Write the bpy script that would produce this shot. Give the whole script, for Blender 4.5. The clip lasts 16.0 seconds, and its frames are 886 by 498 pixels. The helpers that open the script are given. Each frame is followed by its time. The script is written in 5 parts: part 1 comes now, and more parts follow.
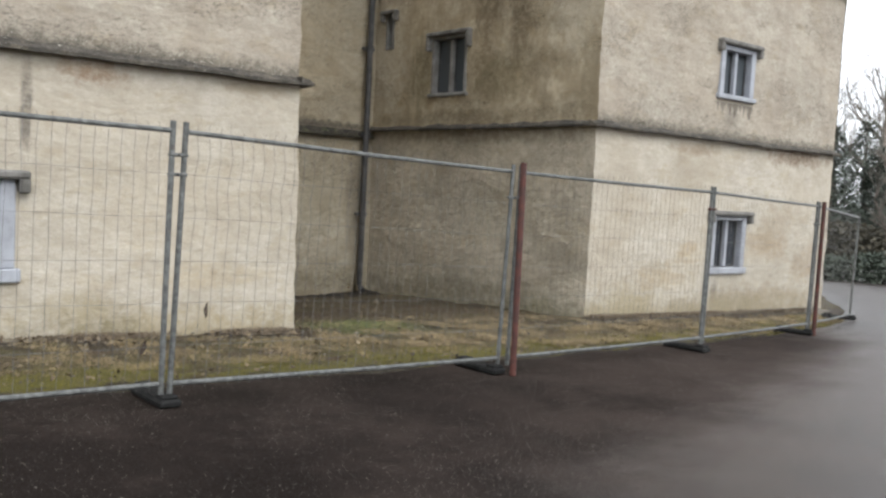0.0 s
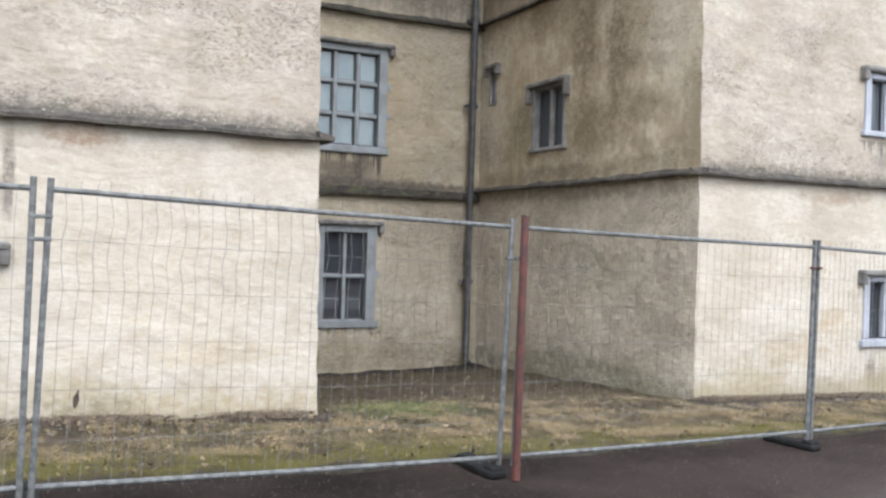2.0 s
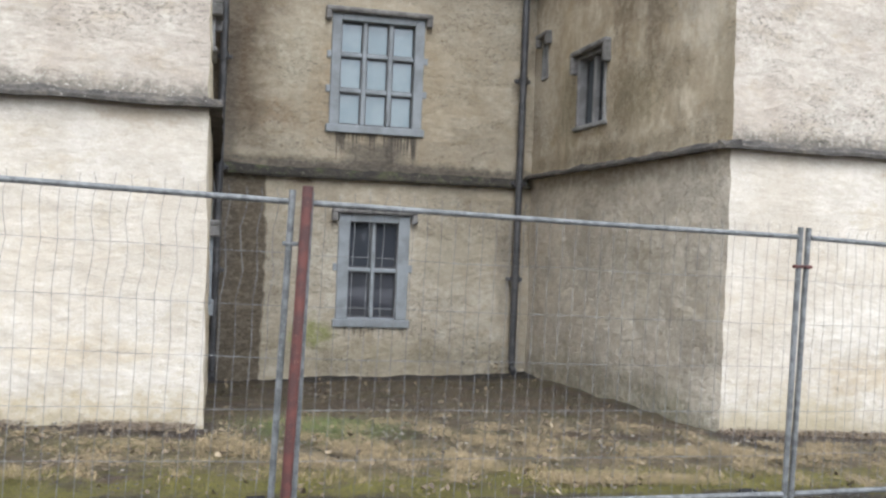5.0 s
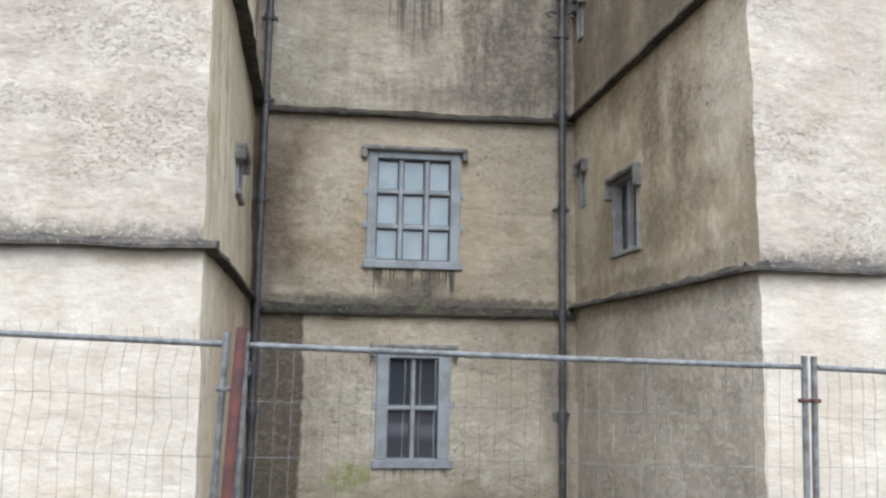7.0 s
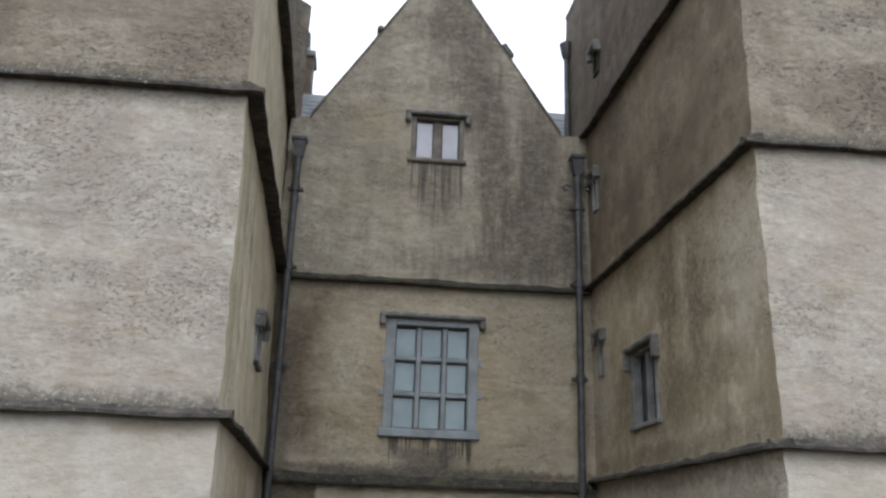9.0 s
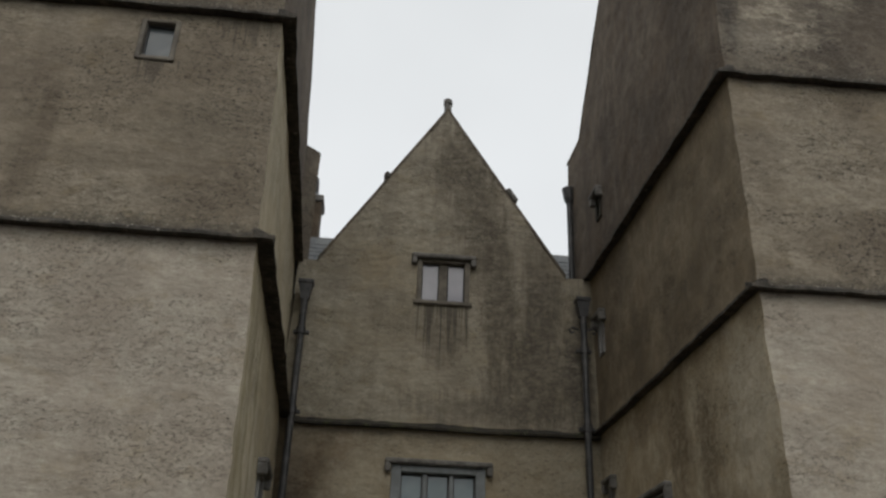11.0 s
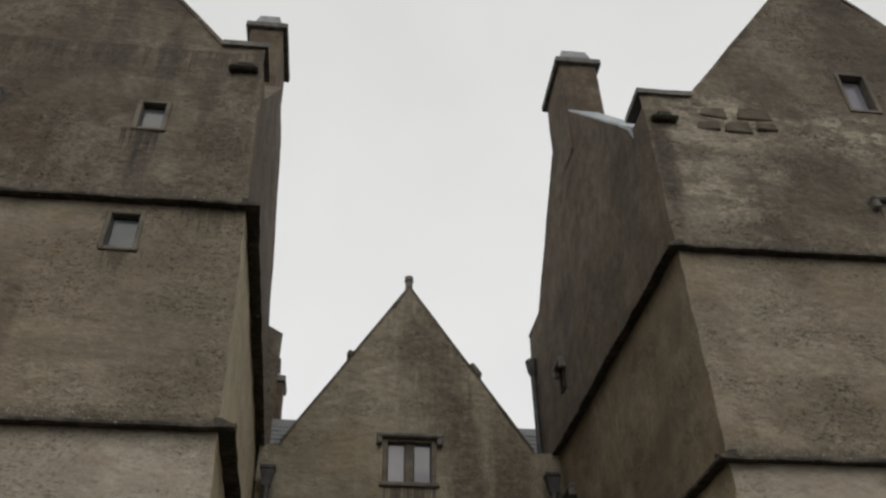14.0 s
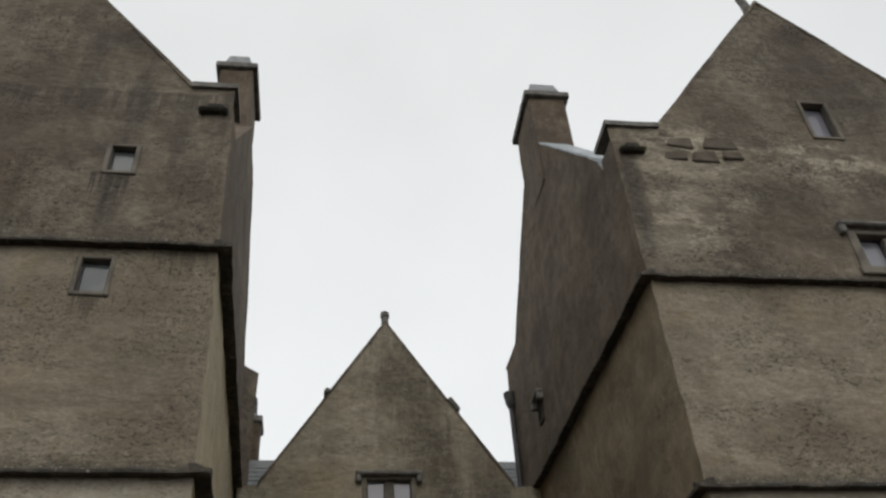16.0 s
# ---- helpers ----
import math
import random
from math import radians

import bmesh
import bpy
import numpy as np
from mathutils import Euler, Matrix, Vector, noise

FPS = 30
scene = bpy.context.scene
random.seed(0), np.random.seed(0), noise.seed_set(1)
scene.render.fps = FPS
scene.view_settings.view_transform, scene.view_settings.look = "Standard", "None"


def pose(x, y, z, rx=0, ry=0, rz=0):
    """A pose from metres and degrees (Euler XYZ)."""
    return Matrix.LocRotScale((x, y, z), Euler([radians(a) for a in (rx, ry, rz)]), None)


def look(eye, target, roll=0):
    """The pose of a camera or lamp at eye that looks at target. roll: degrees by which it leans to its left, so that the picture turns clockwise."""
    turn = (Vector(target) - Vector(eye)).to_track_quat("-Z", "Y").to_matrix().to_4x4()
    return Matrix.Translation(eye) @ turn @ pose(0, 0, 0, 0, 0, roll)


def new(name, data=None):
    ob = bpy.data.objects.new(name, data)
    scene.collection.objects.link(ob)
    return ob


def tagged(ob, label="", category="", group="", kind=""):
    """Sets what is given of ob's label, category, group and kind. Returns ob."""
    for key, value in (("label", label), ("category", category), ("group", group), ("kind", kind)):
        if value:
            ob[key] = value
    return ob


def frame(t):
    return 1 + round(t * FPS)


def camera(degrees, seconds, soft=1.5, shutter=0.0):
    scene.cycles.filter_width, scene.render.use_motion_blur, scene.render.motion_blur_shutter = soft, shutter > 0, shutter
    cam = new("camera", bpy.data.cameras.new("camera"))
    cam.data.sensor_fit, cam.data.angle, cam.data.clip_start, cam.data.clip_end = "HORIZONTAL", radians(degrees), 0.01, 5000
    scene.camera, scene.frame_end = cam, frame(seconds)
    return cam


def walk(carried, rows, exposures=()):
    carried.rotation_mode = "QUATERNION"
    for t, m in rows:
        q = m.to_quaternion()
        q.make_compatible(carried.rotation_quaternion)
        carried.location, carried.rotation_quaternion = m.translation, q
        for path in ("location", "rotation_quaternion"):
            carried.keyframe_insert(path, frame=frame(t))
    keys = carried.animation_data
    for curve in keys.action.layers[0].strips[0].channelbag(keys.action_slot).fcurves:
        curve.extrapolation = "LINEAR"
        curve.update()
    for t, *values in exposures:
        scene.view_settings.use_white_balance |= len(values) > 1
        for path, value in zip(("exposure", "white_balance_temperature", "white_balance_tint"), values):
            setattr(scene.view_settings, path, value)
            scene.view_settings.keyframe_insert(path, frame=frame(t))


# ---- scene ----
cam = camera(53.8, 16.0, soft=2.5, shutter=0.0)
PATH = [
    (0, (-5.155, -9.5, 1.9), (-3.924, -7.929, 1.761), 3.1),
    (0.5, (-4.543, -9.505, 1.886), (-3.491, -7.807, 1.791), 3.0),
    (1, (-3.95, -9.5, 1.874), (-3.075, -7.704, 1.79), 1.1),
    (1.5, (-3.365, -9.364, 1.897), (-2.564, -7.532, 1.873), 3.9),
    (2, (-2.819, -9.252, 1.918), (-1.975, -7.44, 1.914), 1.7),
    (2.5, (-2.206, -9.116, 1.902), (-1.437, -7.275, 1.757), 2.2),
    (3, (-1.626, -8.944, 1.894), (-0.854, -7.104, 1.764), 2.3),
    (3.5, (-1.077, -8.853, 1.957), (-0.581, -6.916, 1.942), 3.9),
    (3.7, (-0.885, -8.803, 1.955), (-0.385, -6.867, 1.929), 2.8),
    (5.8, (1.0, -8.277, 1.895), (1.269, -6.295, 1.888), 2.1),
    (6, (1.121, -8.25, 1.905), (1.305, -6.259, 1.913), 1.9),
    (6.5, (1.25, -8.229, 1.954), (1.513, -6.252, 2.103), 0.9),
    (7, (1.25, -8.247, 1.979), (1.477, -6.278, 2.251), 1.0),
    (7.5, (1.263, -8.277, 2.007), (1.475, -6.33, 2.411), 1.0),
    (8, (1.27, -8.292, 2.03), (1.488, -6.368, 2.531), 1.3),
    (8.5, (1.257, -8.297, 2.047), (1.446, -6.391, 2.62), 1.7),
    (8.7, (1.257, -8.305, 2.047), (1.434, -6.404, 2.643), 1.8),
    (11, (1.212, -8.341, 2.125), (1.349, -6.571, 3.047), 2.2),
    (11.5, (1.194, -8.343, 2.14), (1.325, -6.611, 3.132), 1.8),
    (12, (1.198, -8.375, 2.143), (1.342, -6.685, 3.202), 1.1),
    (12.5, (1.188, -8.392, 2.157), (1.345, -6.745, 3.281), 0.3),
    (13, (1.179, -8.415, 2.169), (1.351, -6.799, 3.335), -0.5),
    (13.5, (1.192, -8.412, 2.182), (1.383, -6.825, 3.385), -1.0),
    (14, (1.186, -8.431, 2.183), (1.384, -6.882, 3.432), -1.2),
    (14.5, (1.182, -8.453, 2.191), (1.394, -6.936, 3.477), -2.1),
    (15, (1.189, -8.469, 2.203), (1.403, -6.959, 3.497), -2.8),
    (15.5, (1.196, -8.459, 2.217), (1.432, -6.955, 3.515), -3.2),
    (16, (1.213, -8.49, 2.2), (1.462, -6.994, 3.503), -4.1),
]
# exposure follows the clip's own camera, which stops down as it tilts to the sky
EXPOSE = [(0.0, 1.29, 6200, 10), (0.5, 1.47, 6050, 12), (1.5, 1.84, 5850, 13), (3.5, 1.82, 5850, 12), (6.0, 1.91, 5700, 12), (7.5, 1.91, 5650, 12), (8.0, 1.85, 5600, 11), (8.5, 1.48, 5600, 11), (9.6, 0.5, 6050, 9),
          (11.0, -0.1, 6450, 9), (12.0, -0.5, 6450, 9), (12.5, -0.55, 6450, 9), (13.5, -0.6, 6550, 9), (14.0, -0.16, 6700, 10), (14.5, -0.26, 6750, 10), (15.0, 0.08, 6700, 10), (15.5, -0.1, 6650, 10), (16.0, 0.0, 6550, 9)]
walk(cam, [(t, look(eye, target, roll)) for t, eye, target, roll in PATH], EXPOSE)

# ---- world and light: a bright overcast sky ----
world = bpy.data.worlds.new("overcast_sky")
scene.world = world
world.use_nodes = True
wn, wl = world.node_tree.nodes, world.node_tree.links
wn.clear()
sky = wn.new("ShaderNodeTexSky")
sky.sky_type, sky.sun_disc = "NISHITA", False
sky.sun_elevation, sky.sun_rotation = radians(48), radians(200)
sky.air_density, sky.dust_density = 1.0, 3.0
gain = wn.new("ShaderNodeMix")
gain.data_type, gain.blend_type = "RGBA", "MIX"
gain.inputs[0].default_value = 0.85
gain.inputs[7].default_value = (9.55, 9.68, 9.68, 1)
cloud = wn.new("ShaderNodeTexNoise")
cloud.inputs["Scale"].default_value, cloud.inputs["Detail"].default_value = 1.6, 4
span = wn.new("ShaderNodeMapRange")
span.inputs["From Min"].default_value, span.inputs["From Max"].default_value = 0.3, 0.7
span.inputs["To Min"].default_value, span.inputs["To Max"].default_value = 0.87, 1.06
veil = wn.new("ShaderNodeMix")
veil.data_type, veil.blend_type = "RGBA", "MULTIPLY"
veil.inputs[0].default_value = 1.0
back = wn.new("ShaderNodeBackground")
back.inputs["Strength"].default_value = 0.10
wout = wn.new("ShaderNodeOutputWorld")
wl.new(sky.outputs[0], gain.inputs[6])
wl.new(cloud.outputs["Fac"], span.inputs["Value"])
wl.new(gain.outputs[2], veil.inputs[6])
wl.new(span.outputs[0], veil.inputs[7])
wl.new(veil.outputs[2], back.inputs[0])
wl.new(back.outputs[0], wout.inputs[0])

sun_data = bpy.data.lights.new("sun", "SUN")
sun_data.energy, sun_data.angle, sun_data.color = 0.7, radians(40), (1.0, 0.96, 0.9)
sun = new("sun", sun_data)
sun.matrix_world = look((4, -26, 30), (2.5, 3, 2))


# ---- materials ----
def mat(name, build, rough=0.8, metal=0.0):
    m = bpy.data.materials.new(name)
    m.use_nodes = True
    b = m.node_tree.nodes["Principled BSDF"]
    b.inputs["Roughness"].default_value, b.inputs["Metallic"].default_value = rough, metal
    build(Nodes(m.node_tree, b))
    return m


class Nodes:
    """Short hand for building a node tree in world metres."""

    def __init__(self, tree, bsdf):
        self.t, self.b = tree, bsdf
        self.geo = tree.nodes.new("ShaderNodeNewGeometry")
        self.info = tree.nodes.new("ShaderNodeObjectInfo")
        self.pos = self.geo.outputs["Position"]

    def link(self, a, b):
        self.t.links.new(a, b)

    def noise(self, scale, detail=3.0, rough=0.55, stretch=None, distort=0.0, offset=(0, 0, 0)):
        n = self.t.nodes.new("ShaderNodeTexNoise")
        n.inputs["Scale"].default_value, n.inputs["Detail"].default_value = scale, detail
        n.inputs["Roughness"].default_value, n.inputs["Distortion"].default_value = rough, distort
        v = self.t.nodes.new("ShaderNodeMapping")
        v.inputs["Scale"].default_value = stretch or (1, 1, 1)
        v.inputs["Location"].default_value = offset
        self.link(self.pos, v.inputs[0])
        self.link(v.outputs[0], n.inputs["Vector"])
        return n.outputs["Fac"]

    def ramp(self, fac, lo, hi, a=0.0, b=1.0):
        r = self.t.nodes.new("ShaderNodeMapRange")
        r.interpolation_type = "SMOOTHSTEP"
        for key, value in zip(("From Min", "From Max", "To Min", "To Max"), (lo, hi, a, b)):
            r.inputs[key].default_value = value
        self.link(fac, r.inputs["Value"])
        return r.outputs[0]

    def blob(self, centre, radii, strength, stretch):
        """A ragged stain round a place in the world."""
        off = self.t.nodes.new("ShaderNodeVectorMath")
        off.operation = "SUBTRACT"
        off.inputs[1].default_value = centre
        self.link(self.pos, off.inputs[0])
        size = self.t.nodes.new("ShaderNodeVectorMath")
        size.operation = "DIVIDE"
        size.inputs[1].default_value = radii
        self.link(off.outputs[0], size.inputs[0])
        far_out = self.t.nodes.new("ShaderNodeVectorMath")
        far_out.operation = "LENGTH"
        self.link(size.outputs[0], far_out.inputs[0])
        ragged = self.math("ADD", far_out.outputs["Value"], self.math("MULTIPLY", self.math("SUBTRACT", self.noise(2.4, 8, 0.8, stretch, offset=centre), 0.5), 2.6))
        return self.ramp(ragged, 0.3, 1.1, strength, 0.0)

    def panel(self, centre, half, strength, soft=0.12, rag=0.25, scale=2.0):
        """A damp patch with a straight ragged border."""
        off = self.t.nodes.new("ShaderNodeVectorMath")
        off.operation = "SUBTRACT"
        off.inputs[1].default_value = centre
        self.link(self.pos, off.inputs[0])
        size = self.t.nodes.new("ShaderNodeVectorMath")
        size.operation = "DIVIDE"
        size.inputs[1].default_value = half
        self.link(off.outputs[0], size.inputs[0])
        plain = self.t.nodes.new("ShaderNodeVectorMath")
        plain.operation = "ABSOLUTE"
        self.link(size.outputs[0], plain.inputs[0])
        s = self.t.nodes.new("ShaderNodeSeparateXYZ")
        self.link(plain.outputs[0], s.inputs[0])
        edge = self.math("MAXIMUM", self.math("MAXIMUM", s.outputs[0], s.outputs[1]), s.outputs[2])
        edge = self.math("ADD", edge, self.math("MULTIPLY", self.math("SUBTRACT", self.noise(scale, 6, 0.7, offset=centre), 0.5), rag * 2))
        return self.ramp(edge, 1.0 - soft, 1.0, strength, 0.0)

    def drips(self, x0, x1, y, top, length, strength, fine=9.0):
        """Dark runs of uneven length down from a sill or ledge."""
        x, _, z = self.split()
        lanes = self.ramp(self.noise(fine, 3, 0.7, (1, 0.02, 0.02), offset=(x0, 0, top)), 0.36, 0.66)
        fall = self.math("DIVIDE", self.math("SUBTRACT", top, z), length)
        wet = self.math("SUBTRACT", self.math("ADD", lanes, self.math("MULTIPLY", self.noise(16, 4, 0.7), 0.3)), self.math("ADD", fall, 0.15))
        mask = self.ramp(wet, 0.0, 0.45, 0.0, strength)
        mask = self.math("MULTIPLY", mask, self.panel(((x0 + x1) / 2, y, top - length / 2 + 0.02), ((x1 - x0) / 2, 0.6, length / 2 + 0.02), 1.0, 0.1, 0.03, 6.0))
        return mask

    def math(self, op, a, b):
        m = self.t.nodes.new("ShaderNodeMath")
        m.operation = op
        for slot, v in zip(m.inputs, (a, b)):
            if isinstance(v, (int, float)):
                slot.default_value = v
            else:
                self.link(v, slot)
        return m.outputs[0]

    def mix(self, fac, a, b, blend="MIX"):
        m = self.t.nodes.new("ShaderNodeMix")
        m.data_type, m.blend_type = "RGBA", blend
        for slot, v in zip((m.inputs[0], m.inputs[6], m.inputs[7]), (fac, a, b)):
            if isinstance(v, (int, float)):
                slot.default_value = v
            elif isinstance(v, tuple):
                slot.default_value = (*v, 1)
            else:
                self.link(v, slot)
        return m.outputs[2]

    def color(self, c):
        if isinstance(c, tuple):
            self.b.inputs["Base Color"].default_value = (*c, 1)
        else:
            self.link(c, self.b.inputs["Base Color"])

    def bump(self, height, dist, strength=1.0):
        n = self.t.nodes.new("ShaderNodeBump")
        n.inputs["Distance"].default_value, n.inputs["Strength"].default_value = dist, strength
        self.link(height, n.inputs["Height"])
        self.link(n.outputs[0], self.b.inputs["Normal"])

    def split(self):
        s = self.t.nodes.new("ShaderNodeSeparateXYZ")
        self.link(self.pos, s.inputs[0])
        return s.outputs


def harl(name, clean, warm, dirt, patch, grime, streak, stains=(), damp=(), runs=(), wash=(), lay=1.6, relief=0.8):
    """Lime roughcast: cream, warm blotches, dark lichen specks, damp runs.
    stains: centre, radii, colour, strength, stretch of the ragged edge; damp: patches with straight borders; runs: below sills; wash: heights of the ledges it is grimy above."""

    def build(n):
        big = n.ramp(n.noise(0.55, 5, 0.6), 0.38, 0.66)
        c = n.mix(big, clean, warm)
        lumps = n.noise(3.4, 5, 0.65, (1, 1, lay * 1.3))
        c = n.mix(n.ramp(lumps, 0.36, 0.7, 0.0, 0.42), c, tuple(v * 0.74 for v in warm))
        rust = n.ramp(n.noise(2.3, 5, 0.7, (1, 1, 1.8), offset=(3, 3, 8)), 0.5, 0.68, 0.0, 0.35 + 0.5 * patch)
        c = n.mix(rust, c, (warm[0] * 0.76, warm[1] * 0.70, warm[2] * 0.56))
        lines = n.ramp(n.noise(1.3, 5, 0.65, (1.5, 1.5, 0.13)), 0.5, 0.72, 0.0, streak)
        c = n.mix(lines, c, dirt)
        soot = n.math("MULTIPLY", n.ramp(n.noise(0.8, 6, 0.7, offset=(7, 3, 1)), 0.44, 0.68), patch)
        c = n.mix(soot, c, dirt)
        mott = n.ramp(n.noise(4.6, 7, 0.76, (1, 1, lay), offset=(6, 2, 5)), 0.42, 0.62, 0.0, 0.3 + 0.35 * patch)
        c = n.mix(mott, c, tuple(0.4 * a + 0.6 * b for a, b in zip(warm, dirt)))
        flecked = n.ramp(n.noise(7, 7, 0.82, (1, 1, 1.3), offset=(9, 1, 6)), 0.36, 0.58, 0.4, 1.0)
        for centre, radii, tone, strength, stretch, *broken in stains:
            mask = n.math("MULTIPLY", n.blob(centre, radii, strength, stretch), flecked)
            if broken:
                mask = n.math("MULTIPLY", mask, n.ramp(n.noise(broken[0], 6, 0.72, (1, 1, 2.2), offset=centre), 0.47, 0.56))
            c = n.mix(mask, c, tone)
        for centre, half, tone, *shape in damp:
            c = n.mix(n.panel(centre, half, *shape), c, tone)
        for x0, x1, y, top, length, strength in runs:
            c = n.mix(n.drips(x0, x1, y, top, length, strength), c, (0.03, 0.027, 0.024))
        crust = n.ramp(n.noise(11, 6, 0.8, (1, 1, lay), offset=(1, 5, 2)), 0.42, 0.64, 0.0, 0.2 + 0.35 * grime)
        c = n.mix(crust, c, tuple(0.45 * a + 0.3 * b for a, b in zip(warm, dirt)))
        # a pebbly speckle, thickest in drifts
        drift = n.ramp(n.noise(0.8, 5, 0.7, (0.8, 0.8, 1.7), offset=(2, 9, 4)), 0.44, 0.58, 0.12, 1.0)
        coarse = n.ramp(n.noise(12, 4, 0.72, (1, 1, 2.3)), 0.565, 0.62)
        fine = n.ramp(n.noise(23, 4, 0.75, (1, 1, 2.0), offset=(4, 4, 4)), 0.545, 0.6)
        pits = n.math("MULTIPLY", n.math("MAXIMUM", coarse, n.math("MULTIPLY", fine, 0.8)), drift)
        c = n.mix(n.math("MULTIPLY", pits, grime), c, tuple(v * 0.4 for v in dirt))
        for z in wash:
            up = n.math("SUBTRACT", n.split()[2], n.math("MULTIPLY", n.math("SUBTRACT", n.noise(7, 7, 0.8, offset=(z, 0, 0)), 0.5), 0.55))
            ledge = n.math("MULTIPLY", n.ramp(up, z - 0.02, z + 0.2, 0.88, 0.0), n.ramp(n.split()[2], z - 0.12, z - 0.1))
            c = n.mix(ledge, c, (0.075, 0.066, 0.05))
            dots = n.math("MULTIPLY", ledge, n.ramp(n.noise(26, 4, 0.75, offset=(z, 3, 0)), 0.58, 0.64))
            c = n.mix(dots, c, (0.52, 0.49, 0.41))
        grain = n.ramp(n.noise(48, 3, 0.75, (1, 1, 1.6)), 0.3, 0.72, 0.0, 0.3)
        c = n.mix(grain, c, tuple(v * 0.6 for v in warm))
        n.color(c)
        cast = n.math("ADD", n.math("MULTIPLY", n.noise(42, 4, 0.75, (1, 1, lay * 0.9)), 0.35), n.math("MULTIPLY", n.noise(7, 4, 0.6, (1, 1, lay)), 1.8))
        cast = n.math("ADD", cast, n.math("MULTIPLY", n.noise(2.4, 3, 0.5, (1, 1, lay)), 3.0))
        n.bump(n.math("SUBTRACT", cast, n.math("MULTIPLY", pits, 0.6)), 0.018, relief)

    return mat(name, build, 0.95)


DAMP = (0.13, 0.105, 0.075)
BLACK = (0.045, 0.04, 0.035)
V = (2.2, 2.2, 0.35)
R = (1.6, 1.6, 1.6)
LOW_STAINS = [((-3.07, 0, 2.6), (0.07, 0.6, 0.75), (0.13, 0.115, 0.095), 1.0, V), ((-2.45, 0, 2.93), (0.5, 0.5, 0.2), (0.24, 0.16, 0.10), 0.95, R), ((-0.6, 0, 2.95), (0.6, 0.5, 0.12), (0.3, 0.24, 0.165), 0.8, R),
              ((-1.0, 0, 0.1), (2.2, 0.6, 0.38), (0.32, 0.26, 0.145), 0.85, R), ((-2.3, 0, 0.12), (0.7, 0.6, 0.38), (0.19, 0.16, 0.085), 0.95, (2, 2, 2)), ((-4.3, 0, 0.2), (1.5, 0.6, 0.4), (0.26, 0.22, 0.12), 0.9, R),
              ((9.05, 0.3, 0.05), (0.13, 0.6, 0.42), (0.12, 0.11, 0.09), 0.95, V), ((10.4, 0.3, 0.0), (2.4, 0.6, 0.4), (0.30, 0.235, 0.145), 0.8, R), ((6.6, 0.3, 0.1), (1.0, 0.6, 0.35), (0.30, 0.25, 0.14), 0.8, R),
              ((11.6, 0.3, 2.95), (1.6, 0.6, 0.3), (0.2, 0.135, 0.085), 1.0, (2.2, 2.2, 1.2)), ((8.2, 0.3, 2.85), (0.8, 0.6, 0.16), (0.27, 0.2, 0.13), 0.8, R), ((11.0, 0.3, 1.4), (0.8, 0.6, 0.7), (0.36, 0.29, 0.2), 0.7, R),
              ((-5.2, 0, 2.9), (0.35, 0.6, 0.2), (0.22, 0.15, 0.095), 0.9, R), ((-4.2, 0, 2.9), (0.2, 0.6, 0.16), (0.22, 0.15, 0.095), 0.9, R), ((-1.6, 0, 1.5), (1.2, 0.6, 0.8), (0.43, 0.365, 0.27), 0.6, R),
              ((7.4, 0.3, 0.55), (1.0, 0.6, 0.3), (0.36, 0.28, 0.165), 0.75, (1.2, 1.2, 3)), ((8.2, 0.3, 1.0), (0.5, 0.6, 0.25), (0.37, 0.28, 0.16), 0.7, (1.2, 1.2, 3)), ((10.6, 0.3, 1.1), (0.9, 0.6, 0.35), (0.36, 0.27, 0.165), 0.75, (1.2, 1.2, 3)), ((12.2, 0.3, 0.7), (0.7, 0.6, 0.5), (0.33, 0.25, 0.155), 0.7, R),
              ((-2.6, 0, 0.45), (0.7, 0.6, 0.18), (0.34, 0.285, 0.17), 0.7, (1.2, 1.2, 3)), ((-1.1, 0, 0.75), (0.8, 0.6, 0.2), (0.42, 0.34, 0.22), 0.7, (1, 1, 3))]
MID_STAINS = [((-3.6, 0, 8.3), (1.5, 0.6, 0.7), (0.13, 0.098, 0.068), 0.65, R), ((-0.6, 0, 7.0), (0.7, 0.6, 0.5), (0.11, 0.085, 0.06), 0.7, (2, 2, 4)), ((7.2, 0.3, 7.2), (1.2, 0.6, 0.5), (0.13, 0.1, 0.072), 0.6, (2, 2, 4)), ((-2.6, 0, 7.6), (0.14, 0.6, 1.1), (0.115, 0.088, 0.06), 0.8, V), ((-2.75, 0, 7.0), (0.1, 0.6, 0.7), (0.115, 0.088, 0.06), 0.7, V), ((-1.0, 0, 7.8), (0.9, 0.6, 0.5), (0.12, 0.10, 0.07), 0.75, (3, 3, 5)), ((-1.9, 0, 7.3), (1.4, 0.6, 0.25), (0.13, 0.105, 0.075), 0.6, (2, 2, 6)), ((9.2, 0.3, 3.5), (0.35, 0.5, 0.25), (0.2, 0.18, 0.15), 0.7, V)]
MID_RUNS = [(-1.8, -1.3, 0, 8.66, 0.45, 0.6), (8.6, 9.9, 0.3, 3.74, 0.3, 0.7), (-1.0, -0.3, 0, 9.38, 0.6, 0.5)]
LEDGES = (3.13, 6.47, 9.5)
